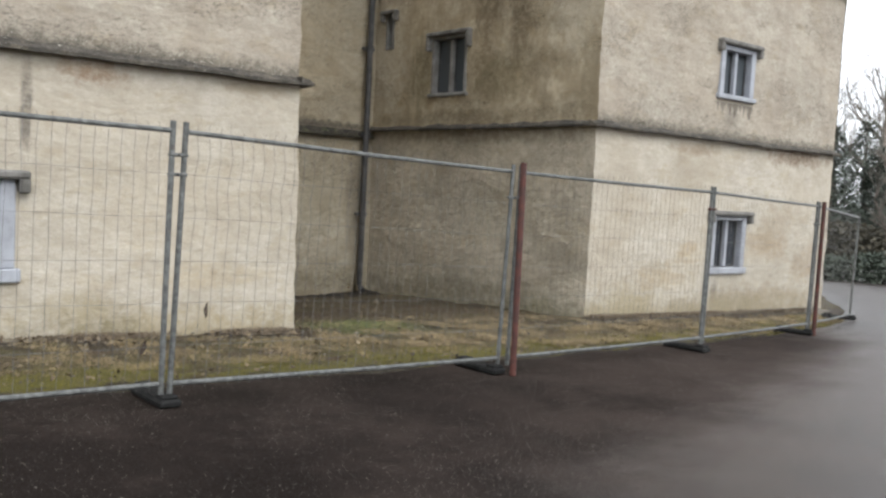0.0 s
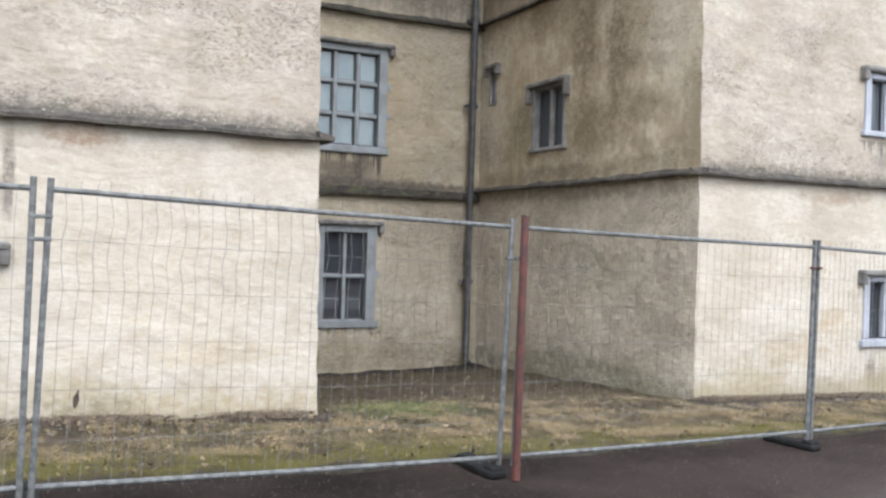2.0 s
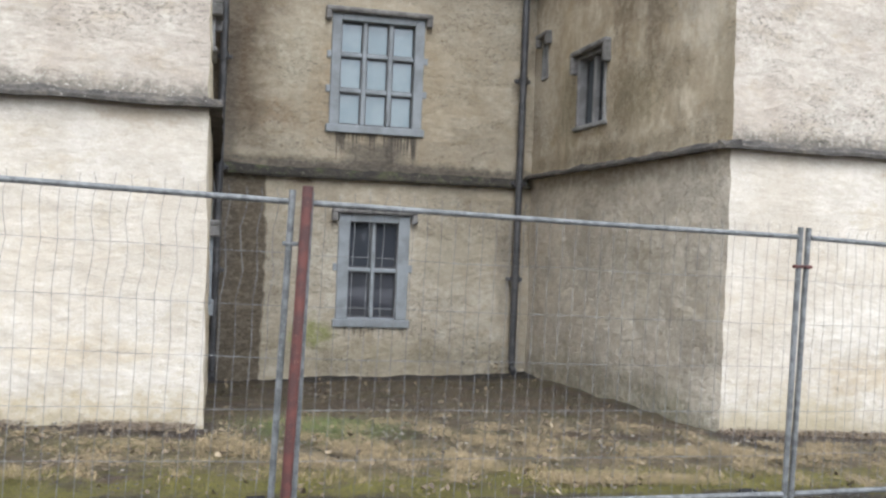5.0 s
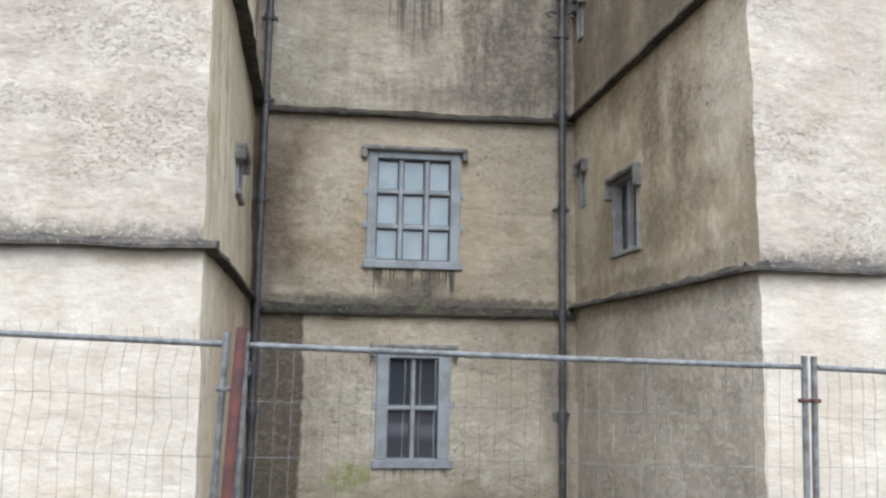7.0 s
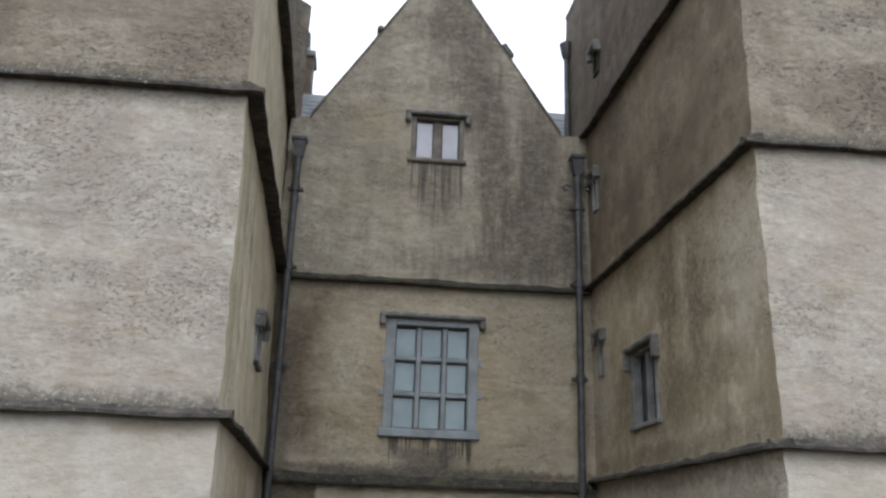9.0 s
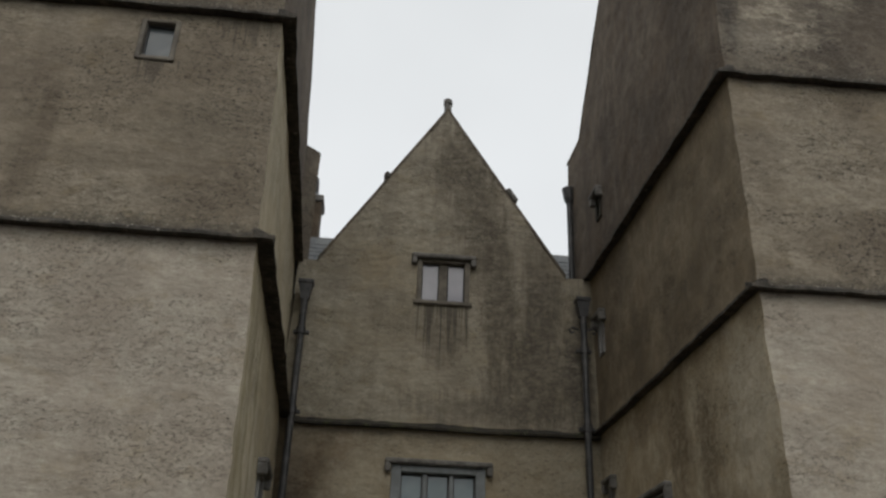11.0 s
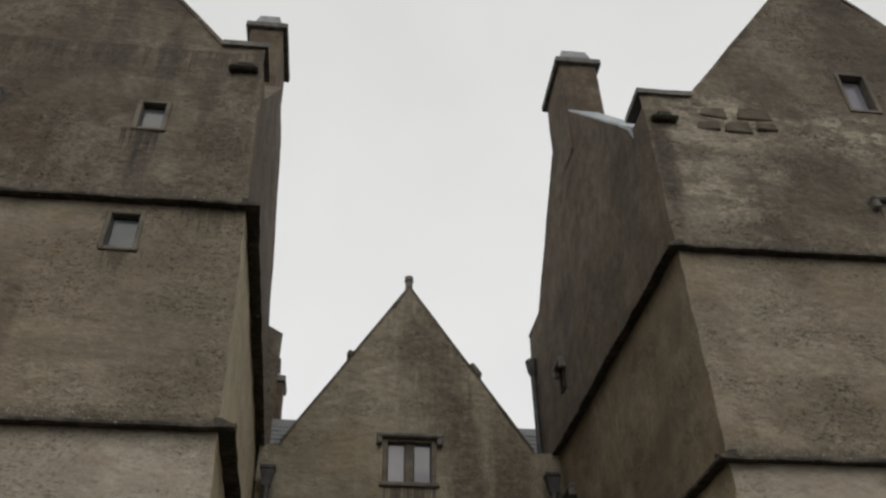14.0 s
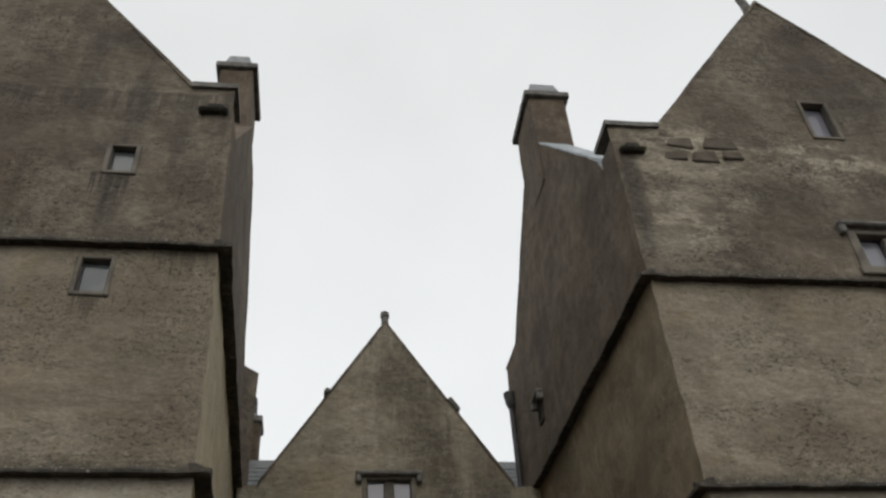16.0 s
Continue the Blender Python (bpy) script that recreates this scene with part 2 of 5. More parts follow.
HIGH_STAINS = [((9.6, 0.3, 14.0), (1.6, 0.6, 1.6), (0.06, 0.048, 0.038), 0.8, (1, 1, 0.5)), ((8.3, 0.3, 10.6), (1.6, 0.6, 0.7), (0.075, 0.058, 0.042), 0.75, R), ((7.4, 0.3, 13.0), (0.5, 0.6, 0.9), (0.065, 0.052, 0.04), 0.7, V), ((-2.9, 0, 12.2), (1.1, 0.6, 1.4), (0.085, 0.066, 0.05), 0.75, (1, 1, 0.6)), ((-0.7, 0, 10.6), (0.5, 0.6, 0.6), (0.08, 0.064, 0.05), 0.7, R), ((-4.5, 0, 11.2), (1.2, 0.6, 0.9), (0.09, 0.07, 0.052), 0.7, R), ((6.7, 0.3, 12.15), (1.0, 0.6, 0.6), (0.57, 0.515, 0.40), 1.0, (1, 1, 1.6), 1.1), ((7.0, 0.3, 11.5), (0.95, 0.6, 0.8), (0.42, 0.375, 0.29), 0.9, (1.4, 1.4, 2.4), 1.3), ((6.1, 0.3, 11.5), (0.8, 0.6, 1.0), (0.42, 0.375, 0.29), 0.9, (1.4, 1.4, 2.4), 1.5), ((8.9, 0.3, 11.95), (1.4, 0.6, 0.6), (0.48, 0.43, 0.335), 1.0, (1.2, 1.2, 2.6), 1.4), ((6.2, 0.3, 10.4), (1.0, 0.6, 0.7), (0.45, 0.40, 0.31), 0.9, (1.2, 1.2, 2.6), 1.7), ((7.9, 0.3, 11.2), (0.7, 0.6, 0.5), (0.065, 0.053, 0.04), 0.85, R), ((6.5, 0.3, 13.3), (0.3, 0.6, 0.7), (0.30, 0.265, 0.205), 0.7, V), ((5.6, 0.3, 11.0), (0.25, 0.6, 1.4), (0.06, 0.05, 0.038), 0.9, V), ((5.6, 0.3, 10.9), (0.13, 0.6, 1.25), BLACK, 0.9, V),
               ((5.9, 0.3, 10.0), (0.5, 0.6, 0.45), (0.31, 0.28, 0.225), 0.6, R), ((-1.62, 0, 12.2), (0.2, 0.5, 1.3), BLACK, 0.85, V), ((-1.7, 0, 10.2), (0.22, 0.5, 0.8), BLACK, 0.9, V), ((-2.4, 0, 12.9), (0.3, 0.5, 1.4), BLACK, 0.7, V), ((-0.95, 0, 11.6), (0.2, 0.5, 0.9), BLACK, 0.7, V), ((-3.3, 0, 10.5), (0.9, 0.6, 0.7), (0.10, 0.068, 0.045), 0.75, R), ((-0.5, 0, 11.7), (0.3, 0.5, 0.3), BLACK, 0.6, R)]
REAR_STAINS = [((2.5, 6.5, 4.8), (3.4, 0.6, 1.7), (0.31, 0.25, 0.16), 0.6, R), ((0.6, 6.5, 6.0), (0.9, 0.6, 0.5), (0.2, 0.15, 0.095), 0.8, R), ((2.9, 6.5, 1.3), (2.6, 0.6, 1.5), (0.51, 0.47, 0.38), 0.75, R), ((1.15, 6.5, 4.9), (0.45, 0.6, 1.0), (0.50, 0.45, 0.34), 0.7, R), ((1.5, 6.5, 0.2), (0.45, 0.6, 0.36), (0.17, 0.195, 0.04), 0.95, (1.8, 1.8, 1.8)), ((0.75, 6.5, 3.9), (0.5, 0.6, 0.35), (0.26, 0.18, 0.10), 0.7, R), ((4.2, 6.5, 5.8), (1.2, 0.6, 0.8), (0.30, 0.26, 0.19), 0.5, R), ((1.5, 6.5, 4.3), (0.35, 0.6, 1.0), (0.27, 0.20, 0.115), 0.6, V),
               ((3.3, 6.5, 4.6), (0.35, 0.6, 1.4), (0.27, 0.215, 0.13), 0.55, V), ((2.5, 6.5, 3.1), (4, 0.6, 0.15), BLACK, 0.85, (3, 3, 3)), ((2.5, 6.5, 6.25), (4, 0.6, 0.14), (0.22, 0.185, 0.13), 0.6, R), ((3.9, 6.5, 1.6), (1.0, 0.6, 0.9), (0.26, 0.225, 0.15), 0.6, R), ((4.85, 6.5, 1.5), (0.25, 0.6, 1.3), (0.15, 0.13, 0.10), 0.7, V),
               ((1.25, 6.5, 2.8), (0.22, 0.6, 0.06), (0.13, 0.075, 0.045), 0.85, (3, 3, 3)), ((2.3, 6.5, -0.2), (3, 0.6, 0.42), (0.19, 0.165, 0.10), 0.75, R)]
# damp patches; the last one darkens the corner behind the left downpipe
REAR_DAMP_AND_CORNER = [((2.7, 6.5, 3.38), (0.1, 0.6, 0.42), BLACK, 0.9, 0.5, 0.35, 5.0), ((0.05, 6.5, 1.1), (0.62, 0.6, 1.85), (0.05, 0.037, 0.022), 0.96, 0.1, 0.22), ((-0.05, 6.5, 4.7), (0.85, 0.6, 1.9), (0.085, 0.056, 0.03), 0.97, 0.75, 0.5), ((2.5, 6.5, 3.0), (3.2, 0.6, 0.2), BLACK, 0.9, 0.7, 0.6, 4.0), ((2.45, 6.5, 3.28), (0.75, 0.6, 0.3), BLACK, 0.75, 0.6, 0.6, 5.0), ((-0.1, 6.5, 3.2), (0.32, 0.6, 3.4), (0.06, 0.05, 0.04), 0.75, 0.7, 0.3)]
REAR_RUNS = [(1.65, 3.2, 6.5, 3.68, 0.62, 1.0), (2.0, 3.1, 6.5, 0.36, 0.25, 0.6)]
COURT_STAINS = [((5.4, 3, -0.3), (0.6, 5, 0.7), (0.16, 0.145, 0.085), 0.8, R), ((5.4, 1.4, -0.05), (0.6, 1.0, 0.3), (0.16, 0.15, 0.07), 0.6, R), ((5.5, 0.9, 1.2), (0.5, 0.5, 1.3), (0.2, 0.175, 0.13), 0.5, V), ((5.4, 3.0, 2.95), (0.5, 4, 0.25), (0.16, 0.13, 0.09), 0.75, (2, 2, 1)), ((5.4, 2.2, 1.6), (0.5, 1.2, 0.8), (0.24, 0.205, 0.14), 0.6, R)]
OCHRE_STAINS = [((5.4, 2.1, 5.1), (0.6, 0.45, 1.1), (0.13, 0.094, 0.052), 0.92, (1.6, 1.6, 0.8)), ((5.4, 3.0, 5.4), (0.6, 0.5, 0.95), (0.12, 0.085, 0.045), 0.95, (1.3, 1.3, 0.8)), ((5.4, 3.1, 4.2), (0.6, 0.6, 0.7), (0.17, 0.125, 0.07), 0.85, R), ((5.4, 2.6, 4.0), (0.6, 0.9, 0.6), (0.17, 0.14, 0.075), 0.8, R), ((5.4, 4.9, 4.2), (0.6, 0.45, 1.2), (0.16, 0.135, 0.065), 0.75, V),
                ((5.4, 0.9, 5.2), (0.6, 0.8, 1.2), (0.52, 0.465, 0.36), 0.95, R), ((5.4, 6.1, 4.6), (0.6, 0.8, 1.6), (0.52, 0.465, 0.36), 0.95, R), ((5.4, 4.2, 6.0), (0.6, 1.0, 0.4), (0.17, 0.12, 0.07), 0.7, R), ((5.4, 3.5, 3.25), (0.6, 4, 0.22), (0.15, 0.12, 0.07), 0.75, R), ((5.4, 0.45, 3.9), (0.6, 0.3, 0.8), (0.22, 0.18, 0.11), 0.6, V)]
GABLE_STAINS = [((4.1, 6.5, 7.4), (1.0, 0.6, 1.6), (0.075, 0.062, 0.047), 0.92, V), ((3.45, 6.5, 9.0), (0.42, 0.6, 2.4), (0.085, 0.07, 0.052), 0.9, (1.6, 1.6, 0.3)), ((4.25, 6.5, 8.9), (0.5, 0.6, 1.6), (0.075, 0.062, 0.05), 0.85, V), ((4.95, 6.5, 7.6), (0.4, 0.6, 2.0), (0.055, 0.046, 0.038), 0.9, V),
                ((2.75, 6.5, 11.8), (0.9, 0.6, 1.4), (0.08, 0.066, 0.05), 0.85, V), ((3.1, 6.5, 10.4), (0.6, 0.6, 1.3), (0.085, 0.07, 0.053), 0.85, V), ((2.4, 6.5, 8.1), (0.5, 0.6, 0.7), (0.10, 0.083, 0.066), 0.7, (4, 4, 0.5)), ((3.2, 6.5, 6.75), (2.2, 0.6, 0.35), (0.10, 0.085, 0.065), 0.75, (4, 4, 0.5)), ((1.1, 6.5, 9.4), (0.6, 0.6, 0.6), (0.36, 0.28, 0.17), 0.5, R)]
HARL_LOW = harl("harl_cream", (0.575, 0.535, 0.455), (0.515, 0.463, 0.375), (0.30, 0.245, 0.17), 0.4, 0.1, 0.12, LOW_STAINS, [((2, 0, -0.25), (14, 0.9, 0.5), (0.27, 0.225, 0.13), 0.85, 0.7, 0.75, 2.6)], lay=1.9, relief=0.52)
HARL_MID = harl("harl_weathered", (0.50, 0.458, 0.378), (0.43, 0.377, 0.3), (0.25, 0.2, 0.155), 0.42, 0.6, 0.35, MID_STAINS, (), MID_RUNS, LEDGES[:1], relief=0.72)
HARL_THIRD = harl("harl_grey_weathered", (0.36, 0.317, 0.243), (0.295, 0.247, 0.178), (0.12, 0.094, 0.068), 0.62, 0.85, 0.45, MID_STAINS, (), MID_RUNS, LEDGES[1:2])
HARL_HIGH = harl("harl_sooty", (0.305, 0.267, 0.207), (0.21, 0.172, 0.128), (0.05, 0.04, 0.031), 0.95, 1.0, 0.6, HIGH_STAINS, (), ((-2.0, -1.4, 0, 10.7, 0.9, 0.9), (-5.0, 0, 0, 12.4, 0.7, 0.6)), LEDGES[2:])
HARL_REAR = harl("harl_rear", (0.46, 0.415, 0.32), (0.39, 0.33, 0.23), (0.20, 0.165, 0.115), 0.5, 0.55, 0.4, REAR_STAINS, REAR_DAMP_AND_CORNER, REAR_RUNS)
HARL_COURT = harl("harl_court", (0.70, 0.635, 0.505), (0.64, 0.56, 0.43), (0.20, 0.165, 0.12), 0.45, 0.4, 0.12, COURT_STAINS, relief=1.0)
INNER_STAINS = [((-0.1, 0.35, 4.6), (0.5, 0.2, 2.2), (0.37, 0.31, 0.175), 1.0, V), ((-0.1, 1.0, 4.6), (0.5, 0.15, 2.4), (0.30, 0.255, 0.145), 0.9, V), ((-0.1, 1.8, 5.2), (0.5, 0.12, 2.0), (0.33, 0.275, 0.165), 0.9, V), ((-0.1, 5.8, 3.6), (0.5, 0.9, 3.4), (0.19, 0.15, 0.10), 0.7, V), ((-0.1, 2.5, 2.9), (0.5, 3, 0.2), (0.24, 0.195, 0.13), 0.6, R), ((-0.1, 3.2, 1.3), (0.5, 0.7, 1.9), (0.30, 0.22, 0.13), 0.8, V), ((-0.1, 5.6, 1.2), (0.5, 1.3, 2.4), (0.12, 0.088, 0.055), 0.95, V), ((-0.1, 1.9, 1.4), (0.8, 1.5, 2.6), (0.42, 0.325, 0.19), 0.9, (1, 1, 0.5)), ((-0.1, 0.7, 1.0), (0.8, 0.35, 1.6), (0.40, 0.31, 0.18), 0.9, V)]
HARL_INNER = harl("harl_inner_cream", (0.68, 0.62, 0.49), (0.59, 0.495, 0.355), (0.34, 0.27, 0.17), 0.3, 0.2, 0.4, INNER_STAINS, lay=0.6)
HARL_MOSSY = harl("harl_inner_ochre", (0.66, 0.595, 0.445), (0.60, 0.51, 0.345), (0.30, 0.25, 0.15), 0.35, 0.3, 0.5, INNER_STAINS, lay=0.6)
HARL_OCHRE = harl("harl_damp_ochre", (0.60, 0.525, 0.39), (0.49, 0.40, 0.265), (0.165, 0.124, 0.07), 0.6, 0.6, 0.5, OCHRE_STAINS, lay=0.8)
HARL_GABLE = harl("harl_streaked", (0.44, 0.398, 0.315), (0.37, 0.323, 0.238), (0.10, 0.085, 0.065), 0.35, 0.45, 0.3, GABLE_STAINS, (), ((1.9, 2.9, 6.5, 8.7, 1.3, 0.75),))
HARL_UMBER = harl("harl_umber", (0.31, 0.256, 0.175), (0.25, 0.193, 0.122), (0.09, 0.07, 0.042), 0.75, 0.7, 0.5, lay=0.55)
# darkest harl: top storey of the inner walls, their copings, the chimneys
HARL_SHADE = harl("harl_dark_brown", (0.205, 0.165, 0.12), (0.16, 0.118, 0.08), (0.055, 0.042, 0.031), 0.8, 0.7, 0.6, lay=0.55)


def b_string(n):
    c = n.mix(n.ramp(n.noise(2.5, 5, 0.65), 0.35, 0.65), (0.045, 0.04, 0.034), (0.105, 0.092, 0.074))
    c = n.mix(n.ramp(n.noise(8, 6, 0.78, offset=(3, 3, 1)), 0.42, 0.6, 0, 0.75), c, (0.03, 0.026, 0.02))
    c = n.mix(n.ramp(n.noise(5, 6, 0.75, offset=(7, 1, 2)), 0.54, 0.64, 0, 0.6), c, (0.15, 0.125, 0.09))
    c = n.mix(n.ramp(n.noise(13, 5, 0.75), 0.62, 0.7, 0, 0.85), c, (0.42, 0.39, 0.33))
    n.color(c)
    n.bump(n.noise(22, 5, 0.75), 0.03, 1.0)


STRING = mat("lichened_string_stone", b_string, 0.92)


def b_string_damp(n):
    c = n.mix(n.ramp(n.noise(4, 6, 0.7), 0.35, 0.65), (0.018, 0.016, 0.013), (0.05, 0.043, 0.03))
    c = n.mix(n.ramp(n.noise(3.1, 5, 0.7, offset=(3, 1, 1)), 0.52, 0.66, 0, 0.6), c, (0.075, 0.085, 0.03))
    c = n.mix(n.ramp(n.noise(16, 4, 0.75), 0.62, 0.7, 0, 0.7), c, (0.30, 0.275, 0.22))
    n.color(c)
    n.bump(n.noise(24, 4, 0.75), 0.03, 1.0)


STRING_DAMP = mat("mossy_black_stone_and_recess", b_string_damp, 0.92)


def b_surround(n):
    c = n.mix(n.ramp(n.noise(3, 5, 0.6), 0.35, 0.68), (0.235, 0.255, 0.262), (0.165, 0.175, 0.178))
    c = n.mix(n.ramp(n.noise(22, 4, 0.7), 0.58, 0.75, 0, 0.5), c, (0.20, 0.195, 0.18))
    n.color(c)
    n.bump(n.noise(40, 3, 0.6), 0.006, 0.6)


SURROUND = mat("blue_grey_window_stone", b_surround, 0.8)


def b_surround_pale(n):
    c = n.mix(n.ramp(n.noise(3, 5, 0.6), 0.35, 0.68), (0.355, 0.37, 0.405), (0.265, 0.275, 0.295))
    n.color(n.mix(n.ramp(n.noise(22, 4, 0.7), 0.58, 0.75, 0, 0.4), c, (0.22, 0.215, 0.2)))
    n.bump(n.noise(40, 3, 0.6), 0.006, 0.6)


SURROUND_PALE = mat("pale_lavender_window_paint", b_surround_pale, 0.8)


def b_surround_old(n):
    c = n.mix(n.ramp(n.noise(3, 5, 0.6), 0.35, 0.65), (0.175, 0.155, 0.125), (0.10, 0.088, 0.072))
    n.color(c)
    n.bump(n.noise(40, 3, 0.6), 0.008, 0.7)


SURROUND_OLD = mat("brown_window_stone", b_surround_old, 0.88)


def b_surround_worn(n):
    c = n.mix(n.ramp(n.noise(4, 5, 0.6), 0.35, 0.65), (0.23, 0.225, 0.215), (0.15, 0.143, 0.13))
    n.color(c)
    n.bump(n.noise(40, 3, 0.6), 0.008, 0.7)


SURROUND_WORN = mat("worn_grey_window_stone", b_surround_worn, 0.85)


def b_hood(n):
    c = n.mix(n.ramp(n.noise(5, 5, 0.65), 0.35, 0.65), (0.20, 0.19, 0.175), (0.10, 0.095, 0.085))
    n.color(c)
    n.bump(n.noise(36, 4, 0.7), 0.01, 0.8)


HOOD = mat("dark_hood_stone", b_hood, 0.9)


def b_glass(n):
    n.b.inputs["IOR"].default_value = 1.75
    n.color((0.038, 0.041, 0.048))
    n.bump(n.noise(2.2, 2, 0.5), 0.004, 0.25)


GLASS = mat("old_window_glass", b_glass, 0.04)


# pale base colour carries the sky's reflection in these panes
def b_pale_pane(n):
    n.b.inputs["IOR"].default_value = 1.7
    n.color(n.mix(n.ramp(n.noise(1.6, 3, 0.5), 0.35, 0.65), (0.10, 0.145, 0.15), (0.14, 0.185, 0.19)))
    n.bump(n.noise(2.0, 2, 0.5), 0.003, 0.2)


PALE_PANE = mat("pale_sky_toned_pane", b_pale_pane, 0.05)


# grey base colour stands in for a dim reflection
def b_dusk(n):
    n.b.inputs["IOR"].default_value = 1.45
    n.b.inputs["Specular IOR Level"].default_value = 0.25
    n.color((0.075, 0.084, 0.092))


DUSK = mat("grey_reflection_toned_pane", b_dusk, 0.1)


# blue-grey base colour stands in for reflected sky
def b_skylit(n):
    n.b.inputs["IOR"].default_value = 1.45
    n.b.inputs["Specular IOR Level"].default_value = 0.3
    n.color(n.mix(n.ramp(n.noise(2.1, 3, 0.5), 0.35, 0.65), (0.11, 0.122, 0.128), (0.15, 0.163, 0.168)))


SKYLIT = mat("blue_sky_toned_pane", b_skylit, 0.12)


# lilac base colour, raised for the bright sky mirrored in the glass
def b_lilac(n):
    n.b.inputs["IOR"].default_value = 1.5
    n.color(n.mix(n.ramp(n.noise(1.1, 3, 0.5), 0.35, 0.65), (0.19, 0.186, 0.215), (0.245, 0.24, 0.27)))


LILAC = mat("lilac_sky_toned_pane", b_lilac, 0.06)


def b_iron(n):
    c = n.mix(n.ramp(n.noise(6, 5, 0.65), 0.4, 0.65), (0.03, 0.03, 0.031), (0.07, 0.068, 0.066))
    n.color(c)
    n.bump(n.noise(60, 3, 0.6), 0.003, 0.6)


IRON = mat("cast_iron_paint", b_iron, 0.55)


def b_galv(n):
    c = n.mix(n.ramp(n.noise(18, 4, 0.6), 0.35, 0.65), (0.15, 0.153, 0.147), (0.075, 0.078, 0.074))
    c = n.mix(n.ramp(n.noise(7, 4, 0.7), 0.62, 0.75, 0, 0.6), c, (0.17, 0.13, 0.10))
    n.color(c)
    c = n.mix(n.ramp(n.noise(11, 5, 0.75, offset=(2, 2, 2)), 0.56, 0.68, 0, 0.7), c, (0.22, 0.223, 0.215))
    n.color(c)
    n.bump(n.noise(90, 2, 0.5), 0.002, 0.4)


GALV = mat("galvanised_steel", b_galv, 0.6, 0.2)


def b_wire(n):
    n.color(n.mix(n.ramp(n.noise(8, 3, 0.6), 0.4, 0.6), (0.20, 0.20, 0.193), (0.11, 0.108, 0.102)))


WIRE = mat("dull_fence_wire", b_wire, 0.6, 0.2)


def b_rust(n):
    c = n.mix(n.ramp(n.noise(9, 5, 0.65), 0.38, 0.62), (0.085, 0.024, 0.016), (0.045, 0.015, 0.011))
    c = n.mix(n.ramp(n.noise(40, 3, 0.7), 0.6, 0.72, 0, 0.7), c, (0.18, 0.085, 0.06))
    n.color(c)
    n.bump(n.noise(70, 3, 0.6), 0.003, 0.6)


RUST = mat("red_oxide_paint", b_rust, 0.7)


def b_foot(n):
    n.b.inputs["Specular IOR Level"].default_value = 0.2
    n.color(n.mix(n.ramp(n.noise(14, 4, 0.6), 0.35, 0.65), (0.008, 0.008, 0.008), (0.018, 0.018, 0.017)))
    n.bump(n.noise(60, 3, 0.7), 0.006, 0.7)


FOOT = mat("recycled_rubber", b_foot, 0.85)


def b_asphalt(n):
    c = n.mix(n.ramp(n.noise(0.7, 5, 0.6), 0.35, 0.65), (0.0155, 0.012, 0.0104), (0.035, 0.0268, 0.023))
    c = n.mix(n.blob((4.5, -4.8, 0), (4.6, 2.6, 2), 0.8, (0.5, 0.5, 0.5)), c, (0.046, 0.0355, 0.0305))
    c = n.mix(n.blob((-4.5, -5.2, 0), (2.9, 2.4, 2), 0.8, (0.5, 0.5, 0.5)), c, (0.009, 0.007, 0.006))
    c = n.mix(n.ramp(n.noise(60, 4, 0.85), 0.55, 0.7), c, (0.055, 0.048, 0.043))
    c = n.mix(n.ramp(n.noise(16, 3, 0.85), 0.7, 0.75), c, (0.22, 0.205, 0.18))
    n.color(c)
    ripple = n.math("MULTIPLY", n.math("SUBTRACT", n.noise(0.9, 4, 0.6, (0.8, 1.4, 1), offset=(4, 1, 0)), 0.5), 0.6)
    middle = n.ramp(n.math("SUBTRACT", n.math("MULTIPLY", n.split()[0], 0.35), n.split()[1]), 4.7, 6.9)
    damp = n.math("ADD", ripple, n.math("MAXIMUM", middle, n.ramp(n.split()[0], 5.5, 10.0)))
    n.link(n.ramp(damp, 0.1, 0.95, 0.9, 0.32), n.b.inputs["Roughness"])
    n.link(n.ramp(damp, 0.05, 0.9, 0.06, 0.75), n.b.inputs["Specular IOR Level"])
    n.b.inputs["Specular Tint"].default_value = (1.0, 0.85, 0.78, 1)
    n.bump(n.math("ADD", n.noise(75, 4, 0.8), n.math("MULTIPLY", n.noise(1.2, 3), 0.6)), 0.013, 0.9)


ASPHALT = mat("wet_asphalt", b_asphalt, 0.5)


